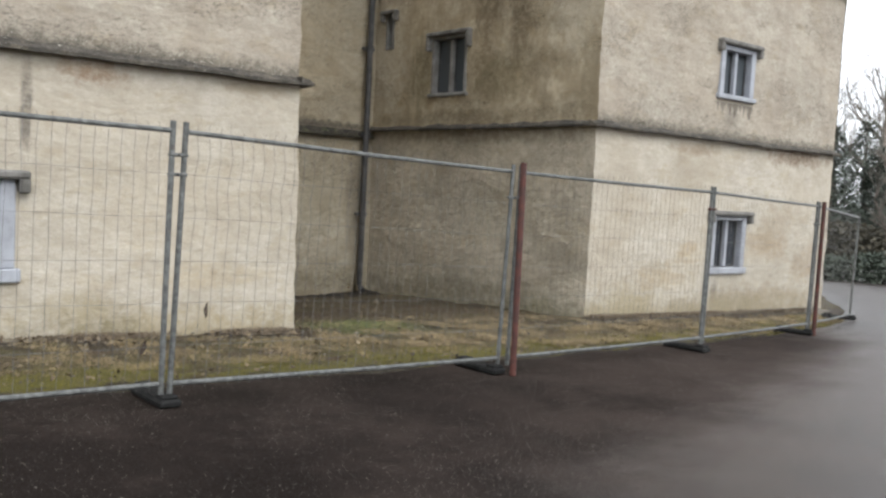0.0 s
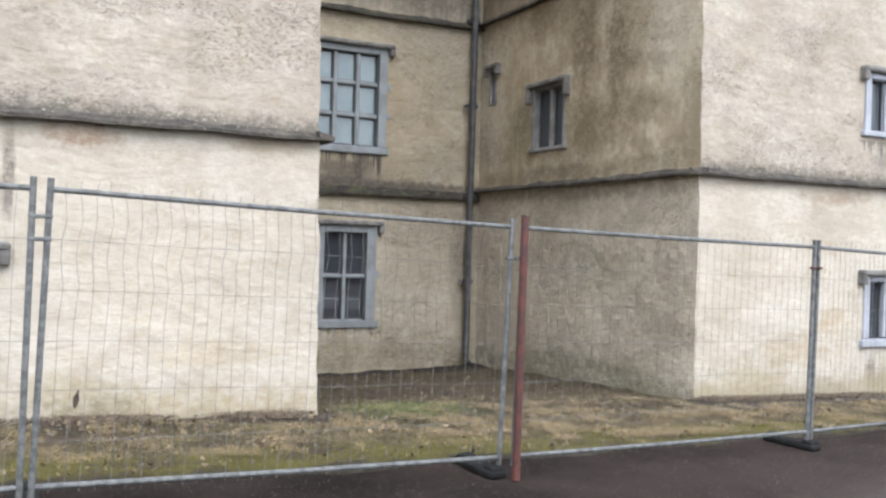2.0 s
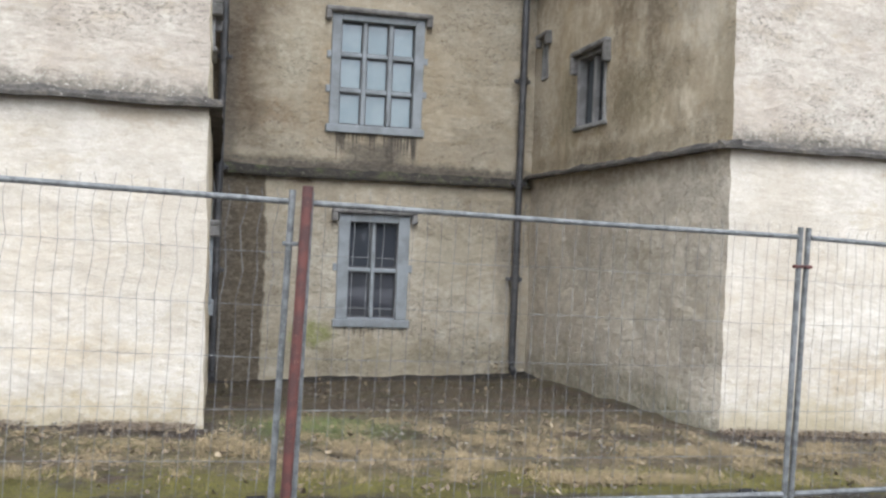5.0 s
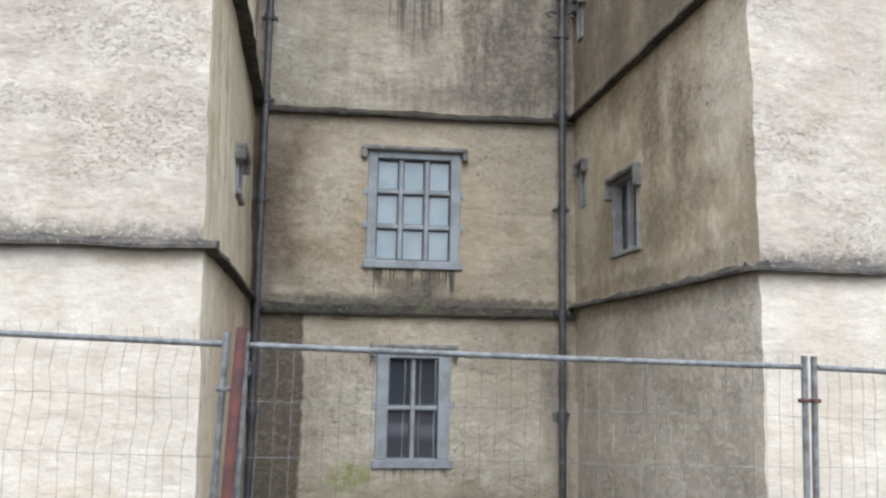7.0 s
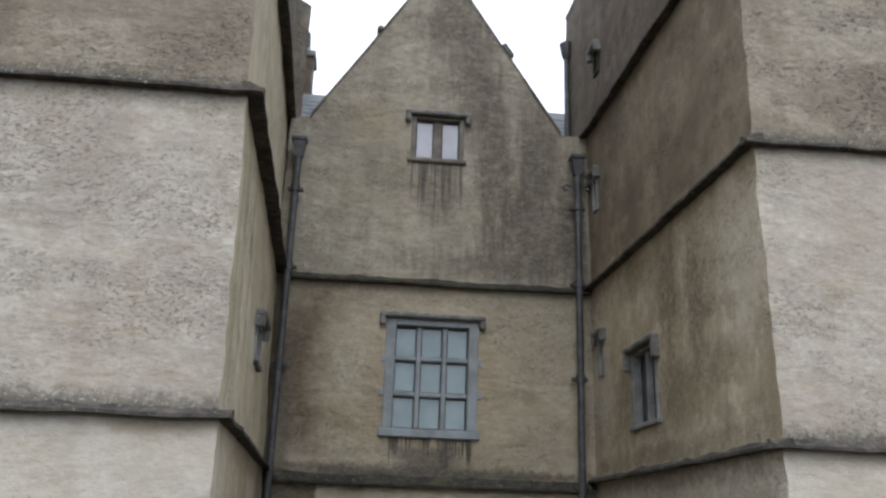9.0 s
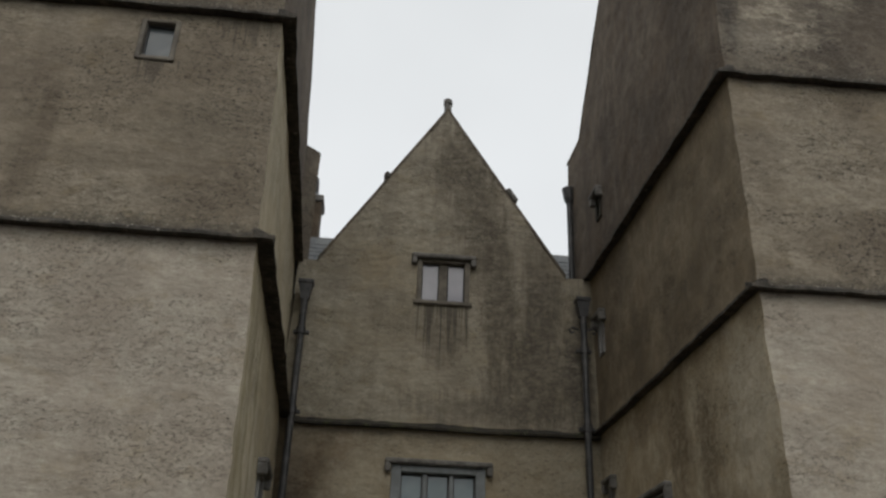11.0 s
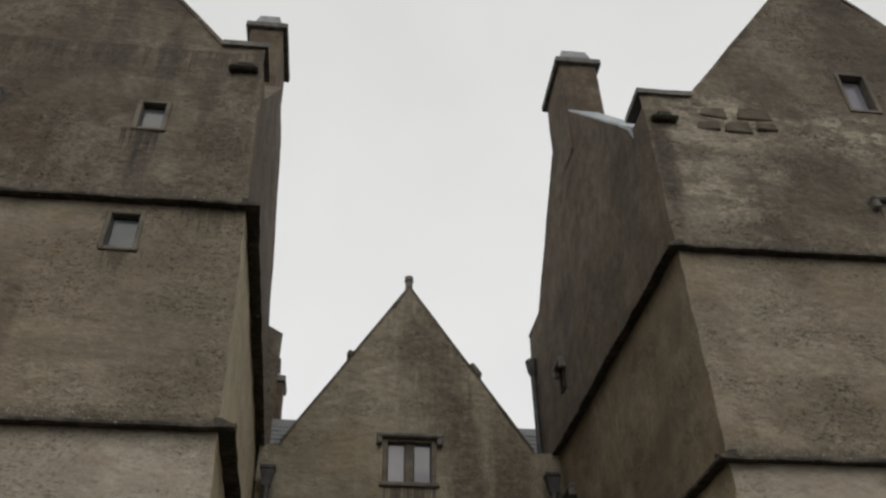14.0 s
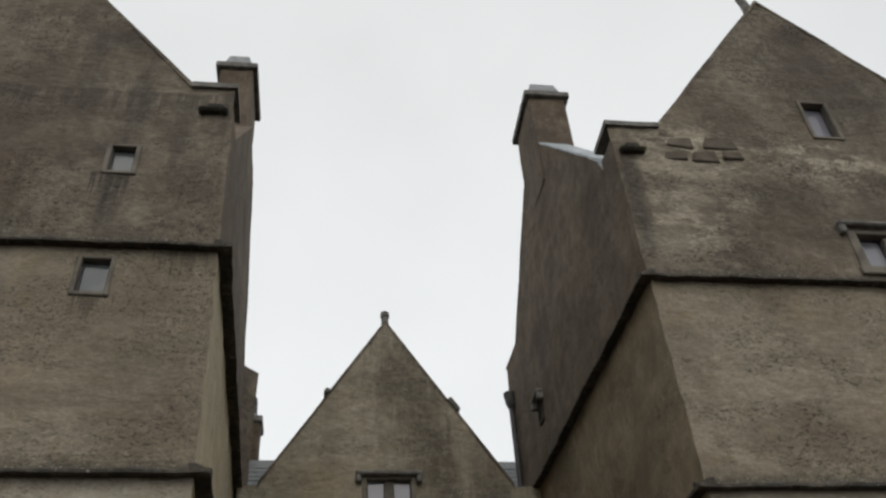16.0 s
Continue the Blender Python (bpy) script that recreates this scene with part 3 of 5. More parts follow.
def b_soil(n):
    x, y, _ = n.split()
    # distance from the asphalt
    d = n.math("ADD", y, n.math("SUBTRACT", 2.52, n.math("MULTIPLY", n.math("MAXIMUM", n.math("ADD", x, 1.0), 0.0), 0.055)))
    c = n.mix(n.ramp(n.noise(1.1, 5, 0.65), 0.38, 0.62), (0.034, 0.023, 0.013), (0.095, 0.066, 0.036))
    wide = n.math("SUBTRACT", n.noise(1.6, 6, 0.72), 0.5)
    ragged = n.math("ADD", d, n.math("MULTIPLY", wide, 1.5))
    mottle = n.ramp(n.noise(7, 6, 0.75), 0.36, 0.62)
    tuft = n.ramp(n.noise(24, 5, 0.75), 0.34, 0.66)
    olive = n.ramp(n.noise(1.3, 6, 0.75, offset=(8, 2, 0)), 0.40, 0.55, 0.0, 0.85)
    c = n.mix(n.math("MULTIPLY", olive, n.ramp(tuft, 0.0, 1.0, 0.5, 1.0)), c, (0.10, 0.09, 0.026))
    rusty = n.ramp(n.noise(2.6, 6, 0.75, offset=(2, 6, 0)), 0.5, 0.62, 0.0, 0.7)
    c = n.mix(rusty, c, (0.11, 0.066, 0.036))
    straw = n.math("MULTIPLY", n.ramp(ragged, 0.5, 0.95), n.ramp(ragged, 1.7, 2.3, 1.0, 0.0))
    reach = n.math("MULTIPLY", n.math("ADD", n.math("MULTIPLY", mottle, 0.6), n.math("MULTIPLY", tuft, 0.35)), straw)
    reach = n.math("MULTIPLY", reach, n.ramp(x, -1.5, 2.0, 0.5, 1.0))
    c = n.mix(reach, c, (0.215, 0.16, 0.082))
    moss = n.math("MULTIPLY", n.ramp(ragged, 0.55, 1.05, 1.0, 0.0), n.ramp(n.noise(1.4, 6, 0.7, offset=(5, 0, 0)), 0.36, 0.5))
    c = n.mix(n.math("MULTIPLY", moss, n.ramp(tuft, 0.0, 1.0, 0.5, 1.0)), c, (0.165, 0.146, 0.014))
    edge = n.ramp(n.math("ADD", d, n.math("MULTIPLY", wide, 0.8)), 0.08, 0.26, 0.9, 0.0)
    c = n.mix(edge, c, n.mix(mottle, (0.02, 0.015, 0.011), (0.055, 0.04, 0.026)))
    c = n.mix(n.math("MULTIPLY", n.blob((1.15, 0.15, 0), (0.95, 0.8, 1.0), 0.95, (1.4, 1.4, 1)), n.ramp(tuft, 0.0, 1.0, 0.5, 1.0)), c, (0.095, 0.12, 0.028))
    yard = n.math("MULTIPLY", n.ramp(y, -0.3, 0.6), n.ramp(n.noise(2.2, 6, 0.75, offset=(1, 8, 0)), 0.34, 0.56))
    c = n.mix(n.math("MULTIPLY", yard, n.ramp(tuft, 0.1, 0.9)), c, n.mix(n.ramp(y, 0.6, 2.2), (0.18, 0.137, 0.076), (0.13, 0.092, 0.05)))
    # darker strip along the foot of the rear wall
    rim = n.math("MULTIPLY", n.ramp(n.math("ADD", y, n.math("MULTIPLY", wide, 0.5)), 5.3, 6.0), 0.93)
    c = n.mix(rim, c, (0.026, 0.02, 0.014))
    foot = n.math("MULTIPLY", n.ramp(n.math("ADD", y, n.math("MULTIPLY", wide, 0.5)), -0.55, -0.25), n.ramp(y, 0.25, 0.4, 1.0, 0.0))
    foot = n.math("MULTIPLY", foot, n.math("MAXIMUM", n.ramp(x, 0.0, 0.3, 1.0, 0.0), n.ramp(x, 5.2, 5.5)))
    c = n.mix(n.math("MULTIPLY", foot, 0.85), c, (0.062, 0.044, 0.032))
    c = n.mix(n.ramp(n.noise(42, 4, 0.8), 0.62, 0.74, 0, 0.5), c, (0.19, 0.15, 0.09))
    n.color(c)
    n.bump(n.math("ADD", n.math("ADD", n.noise(60, 4, 0.8), tuft), n.math("MULTIPLY", n.noise(9, 4), 1.4)), 0.04, 1.0)


SOIL = mat("leafy_soil", b_soil, 0.95)


def b_straw(n):
    r = n.geo.outputs["Random Per Island"]
    c = n.mix(r, (0.40, 0.305, 0.165), (0.085, 0.06, 0.028))
    n.color(c)


STRAW = mat("dry_straw", b_straw, 0.85)


def b_blade(n):
    r = n.geo.outputs["Random Per Island"]
    n.color(n.mix(r, (0.09, 0.083, 0.010), (0.29, 0.257, 0.024)))


def b_olive(n):
    r = n.geo.outputs["Random Per Island"]
    n.color(n.mix(n.ramp(r, 0.35, 0.9), (0.085, 0.078, 0.02), (0.24, 0.19, 0.085)))


OLIVE = mat("olive_winter_grass", b_olive, 0.85)


def b_litter(n):
    n.color(n.mix(n.geo.outputs["Random Per Island"], (0.042, 0.031, 0.018), (0.22, 0.172, 0.10)))


LITTER = mat("wet_brown_litter", b_litter, 0.9)


def b_heap(n):
    n.color(n.mix(n.geo.outputs["Random Per Island"], (0.075, 0.054, 0.038), (0.25, 0.195, 0.14)))


HEAP = mat("withered_stalks", b_heap, 0.9)
BLADE = mat("mossy_green", b_blade, 0.8)


def b_withered(n):
    n.color(n.mix(n.ramp(n.noise(30, 3, 0.6), 0.35, 0.65), (0.022, 0.015, 0.010), (0.05, 0.034, 0.022)))


WITHERED = mat("withered_leaf_brown", b_withered, 0.85)


def b_scrap(n):
    r = n.geo.outputs["Random Per Island"]
    c = n.mix(n.ramp(r, 0.0, 0.55), (0.06, 0.043, 0.028), (0.15, 0.112, 0.066))
    n.color(n.mix(n.ramp(r, 0.86, 1.0), c, (0.30, 0.235, 0.145)))


SCRAP = mat("mixed_leaf_scraps", b_scrap, 0.85)


def b_slate(n):
    c = n.mix(n.ramp(n.noise(4, 4, 0.6), 0.35, 0.65), (0.07, 0.078, 0.085), (0.14, 0.147, 0.15))
    n.color(n.mix(n.info.outputs["Random"], c, (0.13, 0.135, 0.13)))
    n.bump(n.noise(30, 3, 0.6), 0.006, 0.6)


SLATE = mat("grey_slate", b_slate, 0.5)


def b_lead(n):
    n.color(n.mix(n.ramp(n.noise(6, 4, 0.6), 0.35, 0.65), (0.22, 0.23, 0.24), (0.15, 0.155, 0.16)))


LEAD = mat("grey_lead", b_lead, 0.45, 0.3)


def b_lead_pale(n):
    n.color(n.mix(n.ramp(n.noise(5, 4, 0.6), 0.35, 0.65), (0.40, 0.43, 0.45), (0.22, 0.25, 0.27)))


LEAD_PALE = mat("weathered_pale_lead", b_lead_pale, 0.5)


# bark colour lightened to hold the haze over the far trees
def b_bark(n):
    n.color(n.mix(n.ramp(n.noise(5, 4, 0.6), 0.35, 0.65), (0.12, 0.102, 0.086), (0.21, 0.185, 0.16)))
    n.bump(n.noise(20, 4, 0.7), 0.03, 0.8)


BARK = mat("hazed_grey_brown_bark", b_bark, 0.9)


# leaf colour greyed, with distance haze mixed into it
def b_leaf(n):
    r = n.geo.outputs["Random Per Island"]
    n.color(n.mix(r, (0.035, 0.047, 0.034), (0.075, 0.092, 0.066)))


LEAF = mat("hazed_dark_evergreen", b_leaf, 0.7)


def b_weed(n):
    n.color(n.mix(n.geo.outputs["Random Per Island"], (0.07, 0.095, 0.022), (0.15, 0.17, 0.045)))


WEED = mat("fresh_weed_green", b_weed, 0.6)


def b_room(n):
    n.color(n.mix(n.ramp(n.noise(1.5, 3), 0.4, 0.6), (0.10, 0.095, 0.085), (0.15, 0.14, 0.125)))


ROOM = mat("dim_room_plaster", b_room, 0.9)

# ---- small builders ----
def link_mesh(name, verts, faces, material, parent=None, label="", smooth=False):
    me = bpy.data.meshes.new(name)
    me.from_pydata(verts, [], faces)
    me.validate()
    me.materials.append(material)
    if smooth:
        me.polygons.foreach_set("use_smooth", [True] * len(me.polygons))
    ob = new(name, me)
    if parent is not None:
        ob.parent = parent
    if label:
        tagged(ob, label)
    return ob


def part(name, bm, material, parent=None, label="", smooth=False):
    """Links a bmesh as one mesh object under a thing or a part."""
    bmesh.ops.recalc_face_normals(bm, faces=bm.faces)
    me = bpy.data.meshes.new(name)
    bm.to_mesh(me)
    bm.free()
    me.materials.append(material)
    if smooth:
        me.polygons.foreach_set("use_smooth", [True] * len(me.polygons))
    ob = new(name, me)
    if parent is not None:
        ob.parent = parent
    if label:
        tagged(ob, label)
    return ob


def box(bm, lo, hi, m=None, bevel=0.0):
    made = bmesh.ops.create_cube(bm, size=1.0)["verts"]
    lo, hi = Vector(lo), Vector(hi)
    for v in made:
        v.co = Vector(((v.co.x + 0.5) * (hi.x - lo.x) + lo.x, (v.co.y + 0.5) * (hi.y - lo.y) + lo.y, (v.co.z + 0.5) * (hi.z - lo.z) + lo.z))
    if bevel:
        edges = list({e for v in made for e in v.link_edges})
        made = list({v for f in bmesh.ops.bevel(bm, geom=edges, offset=bevel, segments=1, affect="EDGES")["faces"] for v in f.verts} | {v for v in made if v.is_valid})
    if m is not None:
        for v in made:
            v.co = m @ v.co
    return made


def tube(bm, points, radius, sides=8, taper=None):
    """A round bar along a polyline."""
    pts = [Vector(p) for p in points]
    rings = []
    for i, p in enumerate(pts):
        d = (pts[min(i + 1, len(pts) - 1)] - pts[max(i - 1, 0)]).normalized()
        side = d.cross(Vector((0, 0, 1)) if abs(d.z) < 0.9 else Vector((1, 0, 0))).normalized()
        up = side.cross(d)
        r = radius if taper is None else radius + (taper - radius) * i / (len(pts) - 1)
        rings.append([bm.verts.new(p + r * (math.cos(a) * side + math.sin(a) * up)) for a in (2 * math.pi * k / sides for k in range(sides))])
    for a, b in zip(rings, rings[1:]):
        for k in range(sides):
            bm.faces.new((a[k], a[(k + 1) % sides], b[(k + 1) % sides], b[k]))
    bm.faces.new(rings[0][::-1])
    bm.faces.new(rings[-1])


def lerp_table(z, table):
    return float(np.interp(z, [a for a, _ in table], [b for _, b in table]))


def lean_left(z):
    return lerp_table(z, [(0, 0.015), (2.9, -0.025), (4.5, -0.08), (6.49, -0.12), (9.53, -0.21), (12.6, -0.305), (18, -0.4)])


def lean_right(z):
    return lerp_table(z, [(0, 0), (3.06, -0.015), (6.49, -0.05), (9.53, -0.08), (12.6, -0.1), (18, -0.1)])


def lean_none(z):
    return 0.0


def uneven(p, amount):
    """The hand-laid wobble of the old walls and the rubble that shows through the harl; one field for all, so that corners stay shut."""
    broad = amount * (noise.noise_vector(p * 0.9) * 0.6 + noise.noise_vector(p * 2.7 + Vector((5, 1, 3))) * 0.4)
    q = Vector((p.x * 3.3, p.y * 3.3, p.z * 4.6))
    return broad + amount * 0.5 * noise.noise_vector(q) + amount * 0.22 * noise.noise_vector(q * 2.3)


class Wall:
    """A wall from plan point a to b, its outer face on the right of that way."""

    def __init__(self, a, b, lean=lean_none):
        self.a, self.b, self.lean = Vector((*a, 0)), Vector((*b, 0)), lean
        self.length = (self.b - self.a).length
        self.d = (self.b - self.a).normalized()
        self.out = Vector((self.d.y, -self.d.x, 0))

    def at(self, u, depth, z):
        p = self.a + self.d * u - self.out * depth
        return Vector((p.x + self.lean(z), p.y, z))

    def axes(self, u, z):
        """Axes for things set into the wall: x along it, y inwards, z up."""
        o = self.at(u, 0, z)
        return Matrix(((self.d.x, -self.out.x, 0, o.x), (self.d.y, -self.out.y, 0, o.y), (0, 0, 1, o.z), (0, 0, 0, 1)))

    def build(self, name, material, parent, z0, top, openings=(), thick=0.55, step=0.115, breaks=(), label="", wobble=0.03):
        top_at = top if callable(top) else (lambda u: top)
        us = {0.0, self.length, *breaks}
        vs = {z0}
        for u0, u1, v0, v1 in openings:
            us |= {u0, u1}
            vs |= {v0, v1}
        us = sorted(us)
        peak = max(top_at(u) for u in us)
        vs = sorted(vs | {peak})

        def fill(cuts):
            out = []
            for p, q in zip(cuts, cuts[1:]):
                n = max(1, math.ceil((q - p) / step))
                out += [p + (q - p) * k / n for k in range(n)]
            return out + [cuts[-1]]

        us, vs = fill(us), fill(vs)
        verts, faces, index = [], [], {}

        def vert(i, j, deep, skin=True):
            u = us[i]
            z = min(vs[j], top_at(u))
            key = (i, round(z, 4), deep, skin)
            if key not in index:
                if deep:
                    u = min(max(u, thick), self.length - thick)
                p = self.at(u, thick if deep else 0.0, z)
                if not deep:
                    p = p + uneven(p, wobble)
                index[key] = len(verts)
                verts.append(p)
            return index[key]

        def solid(i, j):
            if not (0 <= i < len(us) - 1 and 0 <= j < len(vs) - 1):
                return False
            if vs[j] >= max(top_at(us[i]), top_at(us[i + 1])) - 1e-4:
                return False
            u, v = (us[i] + us[i + 1]) / 2, (vs[j] + vs[j + 1]) / 2
            return not any(u0 < u < u1 and v0 < v < v1 for u0, u1, v0, v1 in openings)

        def add(*ids):
            ids = [k for n, k in enumerate(ids) if k not in ids[:n]]
            if len(ids) > 2:
                faces.append(ids)

        for i in range(len(us) - 1):
            for j in range(len(vs) - 1):
                if not solid(i, j):
                    continue
                q = [vert(i, j, 0), vert(i + 1, j, 0), vert(i + 1, j + 1, 0), vert(i, j + 1, 0)]
                r = [vert(i, j, 1), vert(i + 1, j, 1), vert(i + 1, j + 1, 1), vert(i, j + 1, 1)]
                add(*q)
                add(*r[::-1])
                for (di, dj), (s, e) in (((0, -1), (0, 1)), ((1, 0), (1, 2)), ((0, 1), (2, 3)), ((-1, 0), (3, 0))):
                    if not solid(i + di, j + dj):
                        ij = ((i, j), (i + 1, j), (i + 1, j + 1), (i, j + 1))
                        add(vert(*ij[e], 0, False), vert(*ij[s], 0, False), vert(*ij[s], 1, False), vert(*ij[e], 1, False))
        return link_mesh(name, verts, faces, material, parent, label, True)


def course(wall, z, parent, u0=0.0, u1=None, proj=0.13, high=0.105, material=None, label=""):
    """A weathered string course: a drip below, a sloped wash above."""
    u1 = wall.length if u1 is None else u1
    profile = [(-0.05, 0.012), (proj * 0.5, 0.0), (proj, 0.0), (proj, 0.035), (proj * 0.55, high * 0.62), (0.012, high), (-0.05, high)]
    n = max(2, math.ceil((u1 - u0) / 0.16))
    verts, faces = [], []
    k = len(profile)
    for i in range(n + 1):
        u = u0 + (u1 - u0) * i / n
        for out, dz in profile:
            p = wall.at(u, -out, z + dz)
            if out > 0:
                p = p + noise.noise_vector(p * 5.1) * (0.008 if dz < 0.04 else 0.028) + uneven(p, 0.03)
            verts.append(p)
    for i in range(n):
        for j in range(k):
            faces.append([i * k + j, i * k + (j + 1) % k, (i + 1) * k + (j + 1) % k, (i + 1) * k + j])
    faces += [list(range(k))[::-1], [n * k + j for j in range(k)]]
    return link_mesh("string_course", verts, faces, material or STRING, parent, label)


def window(wall, parent, u, z, w, h, cols, rows, edge=0.15, sill=0.14, hood=True, stone=None, bar=0.075, deep=0.14, tabs=(), pane_mat=None, drop=0.14, label=""):
    """A stone window set in the opening: surround, mullions, transoms, panes, sill and label mould. u, z: lower corner of the glazed area."""
    stone = stone or SURROUND
    m = wall.axes(u, z)
    # surround: one frame of dressed stone
    bm = bmesh.new()
    rev = 0.34
    proud = -0.03
    low = -0.02 if sill else -0.06
    box(bm, (-edge, proud, low), (0, rev, h + edge * 0.7), m, 0.012)
    box(bm, (w, proud, low), (w + edge, rev, h + edge * 0.7), m, 0.012)
    box(bm, (0, proud + 0.002, h), (w, rev, h + edge * 0.7), m, 0.012)
    for tz, th in tabs:
        box(bm, (-edge - 0.07, proud + 0.004, tz), (-edge + 0.01, 0.1, tz + th), m, 0.01)
        box(bm, (w + edge - 0.01, proud + 0.004, tz), (w + edge + 0.07, 0.1, tz + th), m, 0.01)
    if not sill:
        box(bm, (0, proud + 0.002, -0.06), (w, rev, 0), m, 0.012)
    win = part("window", bm, stone, parent, label)
    if sill:
        bm = bmesh.new()
        box(bm, (-edge - 0.05, proud - 0.035, -sill - 0.02), (w + edge + 0.05, rev, -0.02), m, 0.014)
        part("sill", bm, stone, win)
    cw, ch = (w - bar * (cols - 1)) / cols, (h - bar * (rows - 1)) / rows
    for i in range(1, cols):
        bm = bmesh.new()
        x = i * cw + (i - 1) * bar
        box(bm, (x, min(0.03, deep - 0.05), 0), (x + bar, deep + 0.06, h), m, 0.014)
        part("mullion", bm, stone, win)
    for j in range(1, rows):
        for i in range(cols):
            bm = bmesh.new()
            zz = j * ch + (j - 1) * bar
            x = i * (cw + bar)
            box(bm, (x, min(0.035, deep - 0.045), zz), (x + cw, deep + 0.056, zz + bar), m, 0.014)
            part("transom", bm, stone, win)
    for i in range(cols):
        for j in range(rows):
            x, zz = i * (cw + bar), j * (ch + bar)
            bm = bmesh.new()
            tilt = Matrix.Translation((x + cw / 2, deep, zz + ch / 2)) @ Euler((radians(random.uniform(-0.5, 0.5)), 0, radians(random.uniform(-0.5, 0.5)))).to_matrix().to_4x4()
            box(bm, (-cw / 2 - 0.004, -0.003, -ch / 2 - 0.004), (cw / 2 + 0.004, 0.003, ch / 2 + 0.004), m @ tilt)
            part("pane", bm, pane_mat or GLASS, win)
            # thin dark frame added round each pane to draw the reveal's shade
            if cw > 0.2:
                bm = bmesh.new()
                t = 0.02
                for lo, hi in (((x, zz), (x + t, zz + ch)), ((x + cw - t, zz), (x + cw, zz + ch)), ((x + t, zz), (x + cw - t, zz + t)), ((x + t, zz + ch - t), (x + cw - t, zz + ch))):
                    box(bm, (lo[0], deep - 0.03, lo[1]), (hi[0], deep + 0.012, hi[1]), m)
                part("casement", bm, IRON, win)
    if hood:
        bm = bmesh.new()
        t = h + edge * 0.7
        box(bm, (-edge - 0.12, -0.13, t), (w + edge + 0.12, 0.05, t + 0.09), m, 0.025)
        for x in (-edge - 0.12, w + edge + 0.02):
            box(bm, (x, -0.12, t - drop), (x + 0.1, 0.04, t + 0.02), m, 0.02)
        part("hood_mould", bm, HOOD, win, "dark weathered stone hood mould")
    return win


def hole(u, z, w, h, edge=0.15, sill=0.14):
    """The opening in the wall for a window of that size."""
    return (u - edge + 0.01, u + w + edge - 0.01, z - sill - 0.01, z + h + edge * 0.7 - 0.01)


# ---- ground ----
def road_height(x):
    return 0.13 - 0.027 * x


def ground_height(x, y):
    near_x = max(-40.0, min(x, 30.0))
    fence_z = 0.075 - 0.027 * near_x
    front_z = 0.045 - 0.0265 * near_x
    back_z = -0.60 + 0.03 * max(-3.0, min(x, 8.0))
    if y < -3.2:
        return fence_z
    if y < 0:
        f = (y + 3.2) / 3.2
        return fence_z * (1 - f) + front_z * f
    deep = min(y, 6.6) / 6.6
    return front_z * (1 - deep) + back_z * deep if x < 14 else front_z


def road_edge(x):
    """The verge side of the asphalt; past the house it swings round behind it."""
    edge = -2.52 + 0.055 * max(0.0, x + 1) + 0.16 * (noise.noise(Vector((x * 0.9, 0, 0))) + 0.5 * noise.noise(Vector((x * 3.1, 0, 5))))
    edge += 0.1 * max(0.0, x - 6.0)
    if x > 9.0:
        edge += 0.055 * (x - 9.0) ** 1.9
    return min(edge, 300.0)


def sheet(name, xs, ys, lift, material, bumps, keep, label, category="", kind="structure"):
    verts, faces, index = [], [], {}
    for i, x in enumerate(xs):
        for j, y in enumerate(ys):
            index[i, j] = len(verts)
            near = max(0.0, 1 - max(0, abs(x - 2) - 12) / 6) * max(0.0, 1 - max(0, abs(y) - 10) / 6)
            under = -0.09 if y < road_edge(x) + 0.02 else 0.0
            verts.append((x, y, ground_height(x, y) + lift + under + bumps * near * (noise.noise(Vector((x * 1.3, y * 1.3, 0))) + 0.6 * noise.noise(Vector((x * 4.5, y * 4.5, 2))) + 0.15 * noise.noise(Vector((x * 9, y * 9, 6))))))
    for i in range(len(xs) - 1):
        for j in range(len(ys) - 1):
            if keep((xs[i] + xs[i + 1]) / 2, (ys[j] + ys[j + 1]) / 2):
                faces.append([index[i, j], index[i + 1, j], index[i + 1, j + 1], index[i, j + 1]])
    ob = link_mesh(name, verts, faces, material, None, label, True)
    return tagged(ob, category=category or name, kind=kind)


far = [-1500, -600, -250, -110, -60, -35, -22, -16]
gx = far + list(np.arange(-13, -8, 0.3)) + list(np.arange(-8, 13.5, 0.11)) + list(np.arange(13.5, 17.01, 0.3)) + [19, 24, 32, 45, 70, 120, 260, 600, 1500]
gy = far + [-12, -9, -6.5, -5, -4.2, -3.7] + list(np.arange(-3.45, -1.9, 0.1)) + list(np.arange(-1.9, 9.2, 0.2)) + [11, 14, 18, 25, 40, 70, 130, 260, 600, 1500]
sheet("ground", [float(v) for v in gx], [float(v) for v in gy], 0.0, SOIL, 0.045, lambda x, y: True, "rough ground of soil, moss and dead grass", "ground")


def build_road():
    verts, faces = [], []
    xs = [-400, -150, -60, -30, -18] + list(np.arange(-12, 14, 0.3)) + list(np.arange(14, 24, 1.0)) + [26, 30, 36, 44]
    for x in xs:
        e = road_edge(x)
        for k, w in enumerate((0, 0.25, 0.7, 1.5, 3.0, 5.0, 7.5, 10.0)):
            wide = w * (1.0 if x < 9 else 1.0 + 0.1 * (x - 9))
            y = e - wide
            verts.append((float(x), y, ground_height(x, min(y, -3.2) if x < 9 else y) + (0.055 if k else -0.03) + 0.012 * noise.noise(Vector((x * 0.5, y * 0.5, 4)))))
    for i in range(len(xs) - 1):
        for k in range(7):
            a, b = i * 8 + k, (i + 1) * 8 + k
            faces.append([a + 1, b + 1, b, a])
    return tagged(link_mesh("road", verts, faces, ASPHALT, None, "wet dark asphalt lane with pale grit", True), category="road", kind="structure")


build_road()

